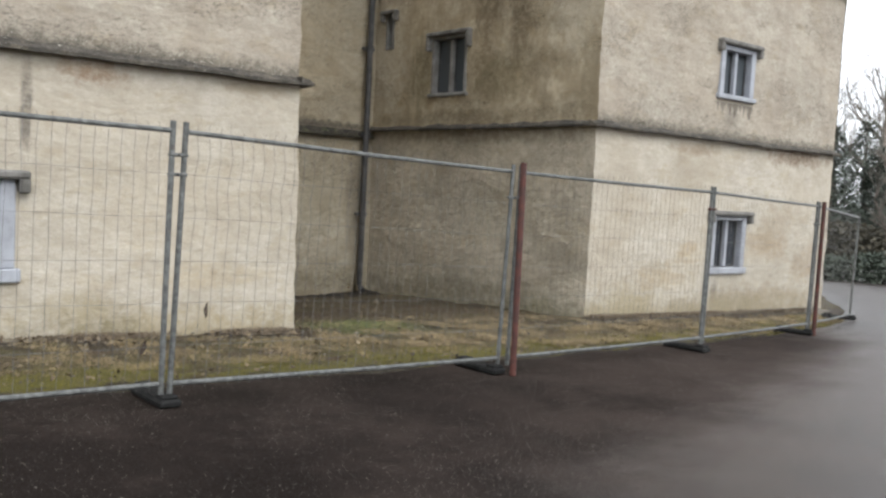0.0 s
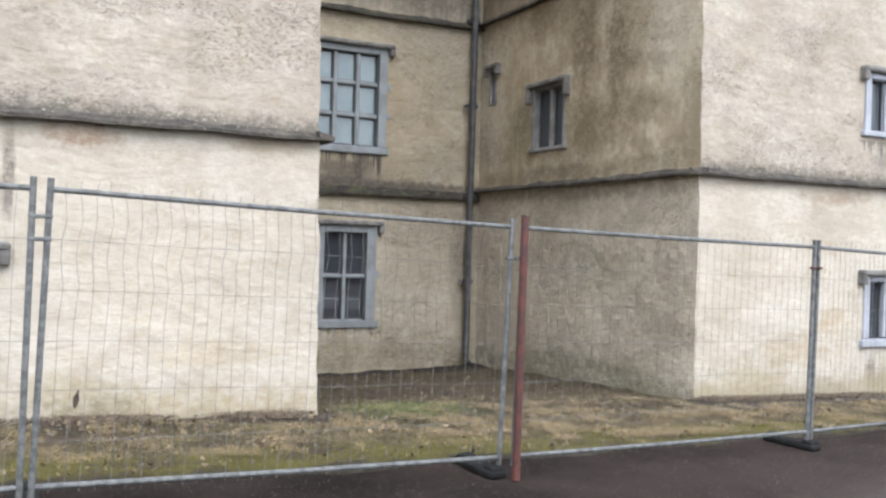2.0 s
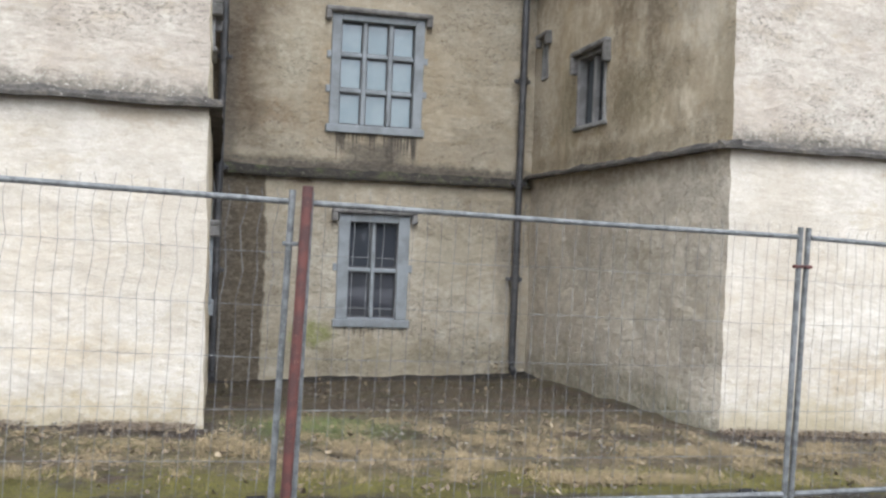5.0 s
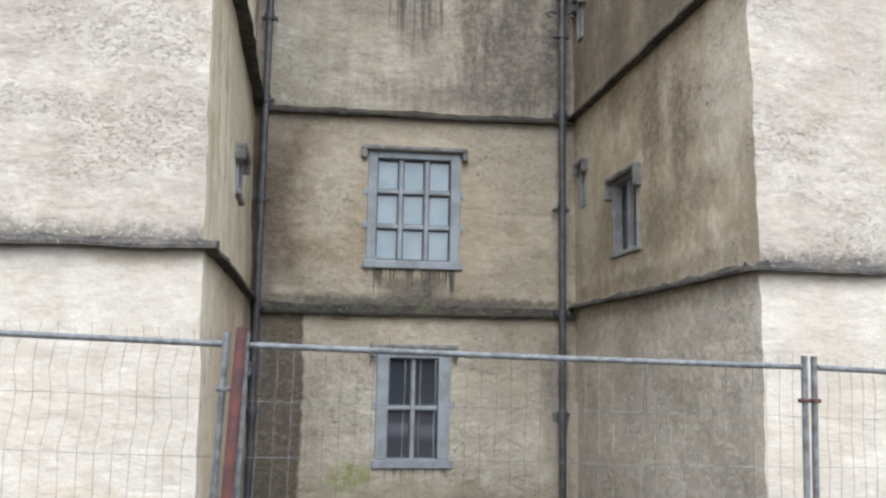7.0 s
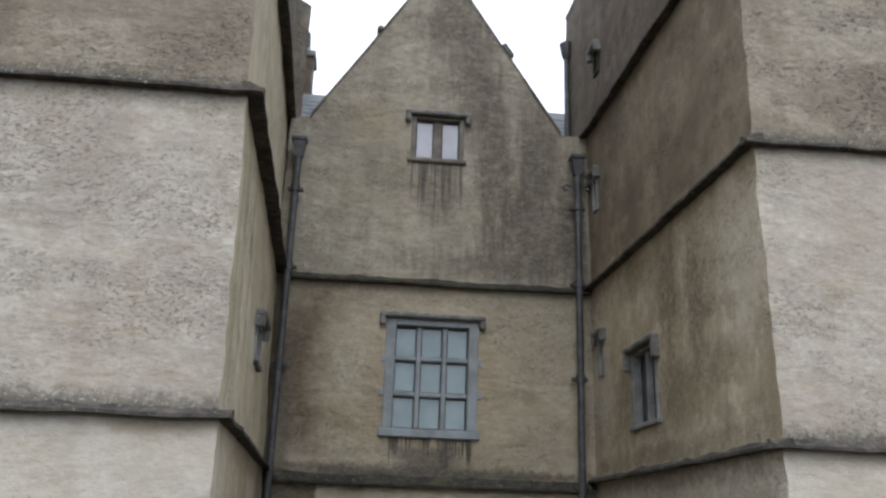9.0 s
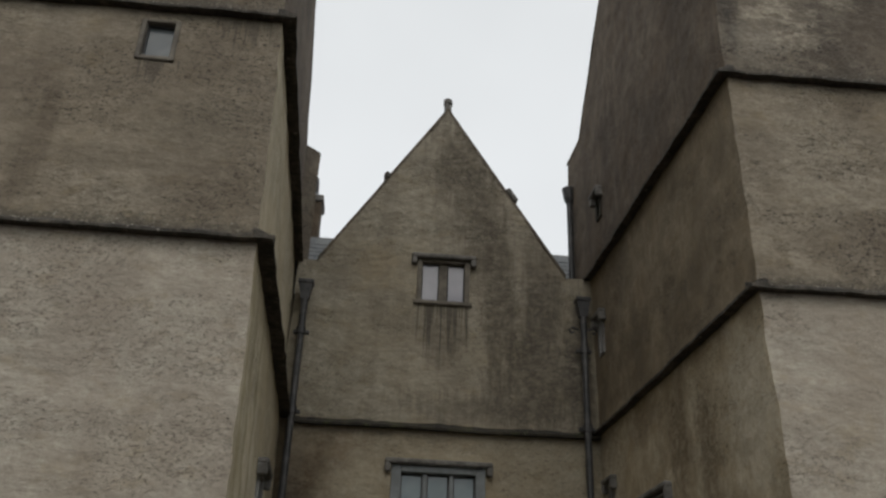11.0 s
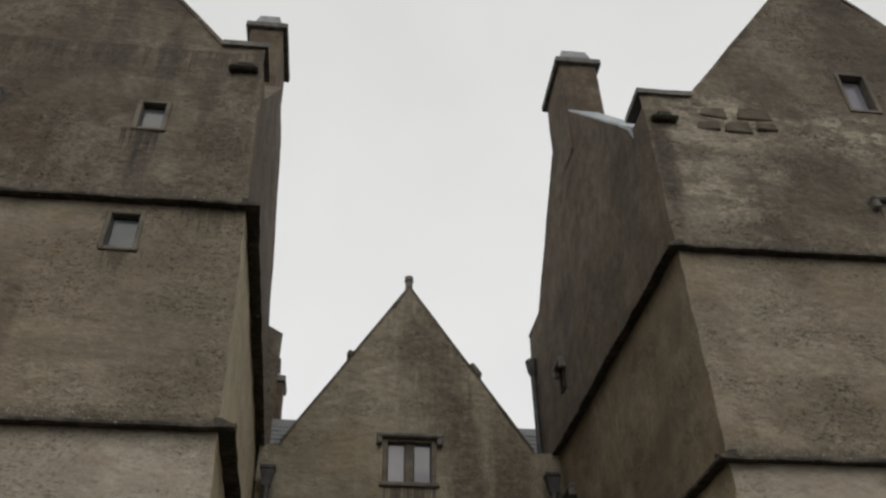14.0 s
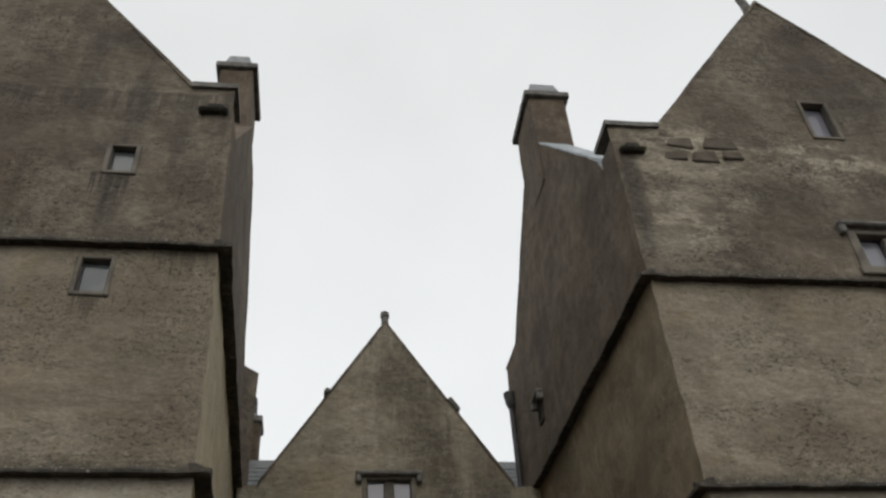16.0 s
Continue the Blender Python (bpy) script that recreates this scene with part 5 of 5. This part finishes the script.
spout(RF, ux(RF, 5.81), 12.0)


# gable skew stones that have slipped proud of the line
def skew_block(x, slope, size):
    bm = bmesh.new()
    z = gable_mid(x + 0.35)
    m = Matrix.Translation((x, 6.75, z + 0.08)) @ Matrix.Rotation(slope, 4, "Y")
    box(bm, (-size, -0.28, -0.03), (size, 0.28, 0.08), m, 0.02)
    part("skew_stone", bm, HOOD, house)


skew_block(3.68, radians(56), 0.16)
skew_block(1.22, radians(-58), 0.06)

# ---- dead leaves caught in the fence ----
def dead_leaf(p, spin):
    bm = bmesh.new()
    ring = [(0, 0.0), (0.012, 0.03), (0.022, 0.06), (0.016, 0.09), (0, 0.12), (-0.016, 0.095), (-0.018, 0.06), (-0.006, 0.025)]
    m = Matrix.Translation(p) @ Matrix.Rotation(spin, 4, "Z") @ Matrix.Rotation(0.25, 4, "Y")
    top = [bm.verts.new(m @ Vector((x, 0.012 * math.sin(z * 40), -z))) for x, z in ring]
    low = [bm.verts.new(m @ Vector((x, 0.004 + 0.012 * math.sin(z * 40), -z))) for x, z in ring]
    bm.faces.new(top)
    bm.faces.new(low[::-1])
    for k in range(8):
        bm.faces.new((top[k], top[(k + 1) % 8], low[(k + 1) % 8], low[k]))
    return tagged(part("dead_leaf", bm, WITHERED), "brown withered leaf caught in the fence mesh", "leaf")


dead_leaf((-2.555, -3.41, 0.97), 0.4)
dead_leaf((-3.0, -3.375, 0.71), -0.5)


# ---- verge: straw, moss, stones and weeds ----
def verge_blades(name, count, place, size, flat, material, label, category, seed):
    rnd = random.Random(seed)
    verts, faces = [], []
    while len(faces) < count:
        x, y = place(rnd)
        z = ground_height(x, y) + 0.01
        a, l = rnd.uniform(0, 2 * math.pi), size * rnd.uniform(0.5, 1.4)
        lift = rnd.uniform(*flat)
        d = Vector((math.cos(a) * math.cos(lift), math.sin(a) * math.cos(lift), math.sin(lift)))
        w = Vector((-math.sin(a), math.cos(a), 0)) * size * rnd.uniform(0.008, 0.018)
        p = Vector((x, y, z + rnd.uniform(0, 0.03)))
        tip = p + d * l + Vector((0, 0, -0.25 * l * rnd.random()))
        if tip.z < z:
            tip.z = z + 0.01
        mid = p.lerp(tip, 0.5) + Vector((0, 0, 0.05 * l))
        k = len(verts)
        verts += [p - w, p + w, mid + w, mid - w, tip]
        faces += [[k, k + 1, k + 2, k + 3], [k + 3, k + 2, k + 4]]
    return tagged(link_mesh(name, verts, faces, material, None, label), category=category, kind="stuff")


def clumped(rnd, y0, y1, scale, bias, keep=0.5, low=-0.5):
    while True:
        x, y = rnd.uniform(-8, 12.5), rnd.uniform(y0, y1)
        if y > road_edge(x) + 0.03 and noise.noise(Vector((x * scale * 1.3, y * scale, bias))) > rnd.uniform(low, keep):
            return x, y


def straw_place(rnd):
    while True:
        x, y = clumped(rnd, -1.9, 1.6, 1.9, 3.0, 0.75, -0.05)
        if y > -0.3 and (not 0.2 < x < 5.1 or rnd.random() < 0.5 + 0.35 * y):
            continue
        if rnd.random() < (0.45 if x < 0.8 else 1.0):
            return x, y


verge_blades("dry_grass", 76000, straw_place, 0.13, (0.0, 0.3), STRAW, "flattened pale straw and dead grass along the wall", "dry grass", 5)


def olive_place(rnd):
    while True:
        x, y = clumped(rnd, -2.35, -0.35, 1.7, 11.0, 0.4, -0.3)
        if rnd.random() < (0.9 if x < 0.8 else 0.35):
            return x, y


def mossy(rnd):
    while True:
        x = rnd.uniform(-8, 12)
        y = road_edge(x) + 0.1 + 0.75 * rnd.random()
        if noise.noise(Vector((x * 1.3, y * 1.3, 9))) > rnd.uniform(-0.3, 0.3):
            return x, y


def wall_foot(rnd):
    while True:
        x = rnd.uniform(-7.7, 12.5)
        y = (0.27 if x > 5 else 0.0) - abs(rnd.gauss(0, 0.16))
        if not -0.05 < x < 5.5 and noise.noise(Vector((x * 1.1, 0, 5))) > rnd.uniform(-0.5, 0.3):
            return x, y


verge_blades("short_grass", 60000, olive_place, 0.05, (0.2, 1.2), OLIVE, "short olive and brown grass on the verge", "grass", 16)
verge_blades("moss", 90000, mossy, 0.03, (0.4, 1.4), BLADE, "yellow-green moss and short grass by the road edge", "moss", 6)
verge_blades("grass", 22000, lambda r: (r.gauss(1.15, 0.4), r.gauss(0.18, 0.34)), 0.045, (0.3, 1.2), WEED, "thin green grass patch in the yard", "grass", 7)
verge_blades("leaf_litter", 24000, lambda r: (r.uniform(0.1, 5.2), min(6.3, max(-0.3, r.uniform(-0.3, 6.3)))), 0.045, (0.0, 0.3), LITTER, "dead stalks and litter lying in the yard", "litter", 8)


def scraps(count, place, size, label, seed):
    """Curled dead leaves and torn stalks lying about."""
    rnd = random.Random(seed)
    verts, faces = [], []
    for _ in range(count):
        x, y = place(rnd)
        l = size * min(2.2, 0.25 + rnd.expovariate(1.6))
        z = ground_height(x, y) + 0.02 + 0.02 * rnd.random()
        m = Matrix.Translation((x, y, z)) @ Euler((rnd.gauss(0, 0.5), rnd.gauss(0, 0.5), rnd.uniform(0, 6.28))).to_matrix().to_4x4()
        w = l * rnd.uniform(0.15, 0.45)
        curl = l * rnd.uniform(0.05, 0.3)
        k = len(verts)
        verts += [m @ Vector(v) for v in ((-l / 2, 0, curl), (-l * 0.1, -w, 0), (l / 2, 0, curl), (l * 0.1, w, curl * 0.5))]
        faces.append([k, k + 1, k + 2, k + 3])
    return tagged(link_mesh("leaf_scraps", verts, faces, SCRAP, None, label), category="leaf litter", kind="stuff")


def tufts(count, place, label, seed):
    """Small upright tussocks of dead grass."""
    rnd = random.Random(seed)
    verts, faces = [], []
    for _ in range(count):
        cx, cy = place(rnd)
        high = rnd.uniform(0.025, 0.06)
        for _ in range(rnd.randint(14, 34)):
            a, lean = rnd.uniform(0, 6.28), rnd.uniform(0.2, 1.3)
            x, y = cx + rnd.gauss(0, 0.03), cy + rnd.gauss(0, 0.03)
            p = Vector((x, y, ground_height(x, y) + 0.005))
            h = high * rnd.uniform(0.5, 1.3)
            out = Vector((math.cos(a), math.sin(a), 0)) * h * lean
            w = Vector((-math.sin(a), math.cos(a), 0)) * 0.0022
            k = len(verts)
            bend = p + out * 0.4 + Vector((0, 0, h * 0.75))
            verts += [p - w, p + w, bend + w, bend - w, p + out + Vector((0, 0, h * (0.9 - 0.4 * lean)))]
            faces += [[k, k + 1, k + 2, k + 3], [k + 3, k + 2, k + 4]]
    return tagged(link_mesh("grass_tussocks", verts, faces, STRAW, None, label), category="dry grass", kind="stuff")


def pebbles(name, count, place, size, label, seed):
    rnd = random.Random(seed)
    verts, faces = [], []
    for _ in range(count):
        x, y = place(rnd)
        s = size * rnd.uniform(0.4, 1.5)
        z = ground_height(x, y) + s * 0.25 + 0.015
        k = len(verts)
        ring = [(math.cos(a) * s * rnd.uniform(0.7, 1.2), math.sin(a) * s * rnd.uniform(0.7, 1.2)) for a in (0, 1.26, 2.51, 3.77, 5.03)]
        verts += [(x + a, y + b, z - s * 0.3) for a, b in ring] + [(x + a * 0.6, y + b * 0.6, z + s * 0.35) for a, b in ring]
        faces += [[k + j, k + (j + 1) % 5, k + 5 + (j + 1) % 5, k + 5 + j] for j in range(5)] + [[k + 5 + j for j in range(5)]]
    return tagged(link_mesh(name, verts, faces, PEBBLE, None, label), category="stones", kind="stuff")


def b_pebble(n):
    n.color(n.mix(n.geo.outputs["Random Per Island"], (0.05, 0.04, 0.03), (0.22, 0.195, 0.15)))


PEBBLE = mat("mixed_pebbles", b_pebble, 0.85)
pebbles("stones", 900, lambda r: (r.uniform(0.2, 5.2), r.uniform(-1.0, 4.5)), 0.011, "small pale stones strewn over the yard", 11)
pebbles("stones", 1500, lambda r: (r.uniform(-8, 12.5), r.uniform(-2.1, 0.0)), 0.012, "pale chips and leaf scraps strewn along the verge", 13)
pebbles("stones", 260, lambda r: (r.uniform(-8, 12.5), r.uniform(-0.6, 0.0)), 0.02, "small pale stones along the wall foot", 12)


def grit(count, seed):
    rnd = random.Random(seed)
    verts, faces = [], []
    for _ in range(count):
        x = rnd.uniform(-6.5, 9.5)
        y = road_edge(x) - 0.1 - 5.5 * rnd.random() ** 1.2
        if rnd.random() < 0.05:
            x, y = rnd.gauss(-1.3, 0.9), rnd.gauss(-5.75, 0.5)
        elif noise.noise(Vector((x * 0.8, y * 1.3, 7))) < rnd.uniform(-0.6, 0.4):
            continue
        s = rnd.choice((0.0012, 0.0012, 0.0015, 0.0015, 0.002, 0.002, 0.003, 0.004))
        z = ground_height(x, -3.3) + 0.06
        a = rnd.uniform(0, 6.3)
        k = len(verts)
        verts += [(x + s * math.cos(a + q), y + s * math.sin(a + q), z) for q in (0, 1.6, 3.1, 4.7)] + [(x, y, z + s * 1.2)]
        faces += [[k, k + 1, k + 4], [k + 1, k + 2, k + 4], [k + 2, k + 3, k + 4], [k + 3, k, k + 4]]
    return tagged(link_mesh("grit", verts, faces, GRIT, None, "pale grit scattered over the dark asphalt"), category="grit", kind="stuff")


def b_grit(n):
    n.color(n.mix(n.geo.outputs["Random Per Island"], (0.04, 0.035, 0.03), (0.20, 0.178, 0.15)))


GRIT = mat("pale_grit", b_grit, 0.85)
grit(90000, 14)


def weed(x, y, leaves, high, seed, label, material=None):
    rnd = random.Random(seed)
    verts, faces = [], []
    z = ground_height(x, y)
    for _ in range(leaves):
        a, t = rnd.uniform(0, 2 * math.pi), rnd.random()
        p = Vector((x + math.cos(a) * 0.16 * t, y - abs(math.sin(a)) * 0.1 * t, z + high * rnd.uniform(0.1, 1)))
        d = Vector((math.cos(a), -abs(math.sin(a)), rnd.uniform(-0.3, 0.9))).normalized() * rnd.uniform(0.04, 0.1)
        w = d.cross(Vector((0, 0, 1))).normalized() * rnd.uniform(0.012, 0.025)
        k = len(verts)
        verts += [p, p + d * 0.5 + w, p + d, p + d * 0.5 - w]
        faces.append([k, k + 1, k + 2, k + 3])
    for _ in range(max(3, leaves // 30)):
        k = len(verts)
        a = rnd.uniform(-0.12, 0.12)
        verts += [(x + a, y - 0.03, z), (x + a + 0.008, y - 0.03, z), (x + a * 2, y - 0.06, z + high)]
        faces.append([k, k + 1, k + 2])
    return tagged(link_mesh("weed", verts, faces, material or WEED, None, label), category="weed")


scraps(4200, lambda r: clumped(r, -2.3, 0.2, 1.6, 6.0, 0.5, -0.4), 0.035, "brown and pale dead leaves strewn over the verge", 31)
scraps(2200, lambda r: (r.uniform(0.1, 5.2), 6.3 * r.random() ** 1.6), 0.032, "brown dead leaves strewn over the yard", 32)
scraps(2200, wall_foot, 0.04, "dead leaves drifted against the wall foot", 33)
tufts(420, lambda r: clumped(r, -1.95, -0.3, 1.5, 3.0, 0.5, 0.0), "pale tussocks of dead grass on the verge", 34)
weed(4.75, 6.3, 40, 0.2, 22, "small brown weed beside the downpipe", STRAW)
verge_blades("wall_foot_litter", 60000, wall_foot, 0.085, (0.1, 1.0), HEAP, "brown dead stalks heaped along the wall foot", "litter", 9)

# ---- trees and hedge beyond the house ----
def bare_tree(x, y, high, seed, label):
    rnd = random.Random(seed)
    z0 = ground_height(x, y) - 0.2
    thing = tagged(new("tree"), label, "tree", "bare trees beyond the house")
    thing.location = (x, y, z0)
    bm = bmesh.new()
    pts = [Vector((0.15 * math.sin(k), 0.12 * math.cos(k * 1.3), high * 0.55 * k / 6)) for k in range(7)]
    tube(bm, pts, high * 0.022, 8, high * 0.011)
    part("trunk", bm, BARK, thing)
    bm = bmesh.new()

    def grow(p, d, length, radius, depth):
        q = [p]
        for _ in range(3):
            d = (d + Vector((rnd.uniform(-0.25, 0.25), rnd.uniform(-0.25, 0.25), rnd.uniform(-0.05, 0.2)))).normalized()
            q.append(q[-1] + d * length / 3)
        tube(bm, q, radius, 4 if depth > 1 else 3, radius * 0.45)
        if depth == 0:
            return
        for _ in range(rnd.randint(3, 4)):
            s = q[rnd.randint(1, 3)]
            a = (d + Vector((rnd.uniform(-1, 1), rnd.uniform(-1, 1), rnd.uniform(-0.25, 0.7)))).normalized()
            grow(s, a, length * rnd.uniform(0.55, 0.75), radius * 0.5, depth - 1)

    for k in range(7):
        a = k * 2.4
        grow(pts[2 + k % 5], Vector((math.cos(a), math.sin(a), rnd.uniform(0.5, 1.1))).normalized(), high * rnd.uniform(0.22, 0.34), high * 0.008, 4)
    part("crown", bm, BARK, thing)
    return thing


def evergreen(x, y, high, wide, seed, label, name="tree"):
    rnd = random.Random(seed)
    z0 = ground_height(x, y) - 0.2
    thing = tagged(new(name), label, name)
    thing.location = (x, y, z0)
    bm = bmesh.new()
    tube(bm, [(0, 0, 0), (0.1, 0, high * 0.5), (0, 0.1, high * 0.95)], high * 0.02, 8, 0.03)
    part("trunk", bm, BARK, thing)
    verts, faces = [], []
    for _ in range(11000):
        t = rnd.random() ** 0.7
        h = high * (0.08 + 0.92 * (1 - t))
        r = wide * (0.12 + t ** 0.8) * math.sqrt(rnd.random()) * (0.8 + 0.4 * noise.noise(Vector((h * 0.6, seed, t * 3))))
        a = rnd.uniform(0, 2 * math.pi)
        p = Vector((r * math.cos(a), r * math.sin(a), h))
        d = Vector((math.cos(a), math.sin(a), rnd.uniform(-0.6, 0.3))).normalized() * rnd.uniform(0.12, 0.3)
        w = Vector((-math.sin(a), math.cos(a), rnd.uniform(-0.4, 0.4))).normalized() * rnd.uniform(0.03, 0.08)
        k = len(verts)
        verts += [p - w * 0.3, p + d * 0.5 + w, p + d, p + d * 0.5 - w]
        faces.append([k, k + 1, k + 2, k + 3])
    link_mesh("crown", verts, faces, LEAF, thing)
    return thing


bare_tree(68.0, 25.5, 19.0, 3, "tall bare winter tree far beyond the road")
bare_tree(74.0, 24.5, 20.0, 4, "tall bare winter tree far beyond the road")
bare_tree(62.0, 26.5, 16.0, 5, "tall bare winter tree far beyond the road")
bare_tree(32.0, 7.4, 6.5, 8, "thin bare young tree beside the road")
for k, (x, y, h, w) in enumerate(((43, 16.4, 7.6, 2.2), (46, 15.2, 6.6, 2.4), (50, 18.0, 8.6, 2.6), (48, 13.6, 5.4, 2.2), (54, 17.5, 8.0, 3.0))):
    evergreen(x, y, h, w, 40 + k, "dark evergreen tree in the distance")


def leaf_bank(name, p, q, high, deep, count, seed, label, material, size=0.22):
    rnd = random.Random(seed)
    p, q = Vector((*p, 0)), Vector((*q, 0))
    side = (q - p).normalized().cross(Vector((0, 0, 1)))
    verts, faces = [], []
    for _ in range(count):
        t, v = rnd.random(), rnd.random()
        top = high * (0.75 + 0.35 * noise.noise(Vector((t * (q - p).length * 0.35, seed, 0))))
        c = p.lerp(q, t) + side * deep * rnd.uniform(-1, 1) * math.sqrt(max(0.02, 1 - v * v))
        c.z = ground_height(c.x, c.y) + top * v
        d = Vector((rnd.gauss(0, 1), rnd.gauss(0, 1), rnd.gauss(0.2, 0.7))).normalized() * size * rnd.uniform(0.5, 1.3)
        w = d.cross(Vector((rnd.gauss(0, 1), rnd.gauss(0, 1), 1))).normalized() * size * 0.35
        k = len(verts)
        verts += [c, c + d * 0.5 + w, c + d, c + d * 0.5 - w]
        faces.append([k, k + 1, k + 2, k + 3])
    return tagged(link_mesh(name, verts, faces, material, None, label), category=name.replace("_", " "), kind="stuff")


def b_bracken(n):
    n.color(n.mix(n.geo.outputs["Random Per Island"], (0.035, 0.033, 0.024), (0.085, 0.075, 0.05)))


BRACKEN = mat("dead_bracken", b_bracken, 0.9)
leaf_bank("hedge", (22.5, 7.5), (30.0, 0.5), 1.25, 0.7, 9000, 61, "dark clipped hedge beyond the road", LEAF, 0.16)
leaf_bank("bracken_bank", (36.0, 15.0), (46.0, 3.0), 2.6, 2.5, 20000, 62, "brown bracken and scrub bank beyond the hedge", BRACKEN, 0.25)
# out of view behind the camera, added so the low panes reflect dark trees
leaf_bank("woodland", (-60.0, -42.0), (60.0, -46.0), 8.0, 4.0, 14000, 63, "dark woodland out of view across the road", LEAF, 1.3)

bm = bmesh.new()
vs = box(bm, (-0.35, -0.2, 0), (0.35, 0.2, 0.09), pose(11.7, -0.35, ground_height(11.7, -0.35) + 0.01, 4, -3, 20), 0.03)
tagged(part("stone_slab", bm, PEBBLE), "pale loose stone slab lying by the wall", "slab")

# iron straps whose curled ends show either side of the downpipe below its hopper
for side in (-1, 1):
    bm = bmesh.new()
    c = Vector((4.98 + side * 0.2, 6.3, 8.27))
    tube(bm, [c + Vector((-side * 0.12, 0, 0.02)), c + Vector((0, -0.02, 0.05)), c + Vector((side * 0.06, -0.02, 0.0)), c + Vector((0.02 * side, -0.02, -0.06)), c + Vector((-side * 0.03, -0.02, -0.03))], 0.022, 8)
    part("strap", bm, IRON, right_pipe)


# bare rubble on the gable shoulder where the harl has come away
def bare_stones(wall, stones):
    face = next(o for o in house.children if o.name.startswith("wall") and o.data.materials[0] == HARL_HIGH)
    for x, z, wide, tall in stones:
        bm = bmesh.new()
        m = wall.axes(ux(wall, x), z)
        for v in box(bm, (-wide / 2, -0.025, -tall / 2), (wide / 2, 0.06, tall / 2), None, 0.02):
            v.co = m @ (v.co + Vector((0, 0, 0.1 * v.co.x * math.sin(x * 9))) + noise.noise_vector(v.co * 4 + Vector((x, z, 0))) * 0.06)
        part("stone", bm, RUBBLE, face)


def b_rubble(n):
    c = n.mix(n.ramp(n.noise(5, 5, 0.7), 0.35, 0.65), (0.085, 0.07, 0.054), (0.16, 0.132, 0.10))
    n.color(n.mix(n.info.outputs["Random"], c, (0.085, 0.07, 0.052)))
    n.bump(n.noise(22, 5, 0.75), 0.02, 0.9)


RUBBLE = mat("dark_bare_rubble", b_rubble, 0.92)
bare_stones(RF, ((6.66, 12.24, 0.40, 0.24), (7.32, 12.24, 0.52, 0.3), (6.52, 11.94, 0.38, 0.22), (7.0, 11.93, 0.40, 0.27), (7.46, 11.97, 0.3, 0.16)))
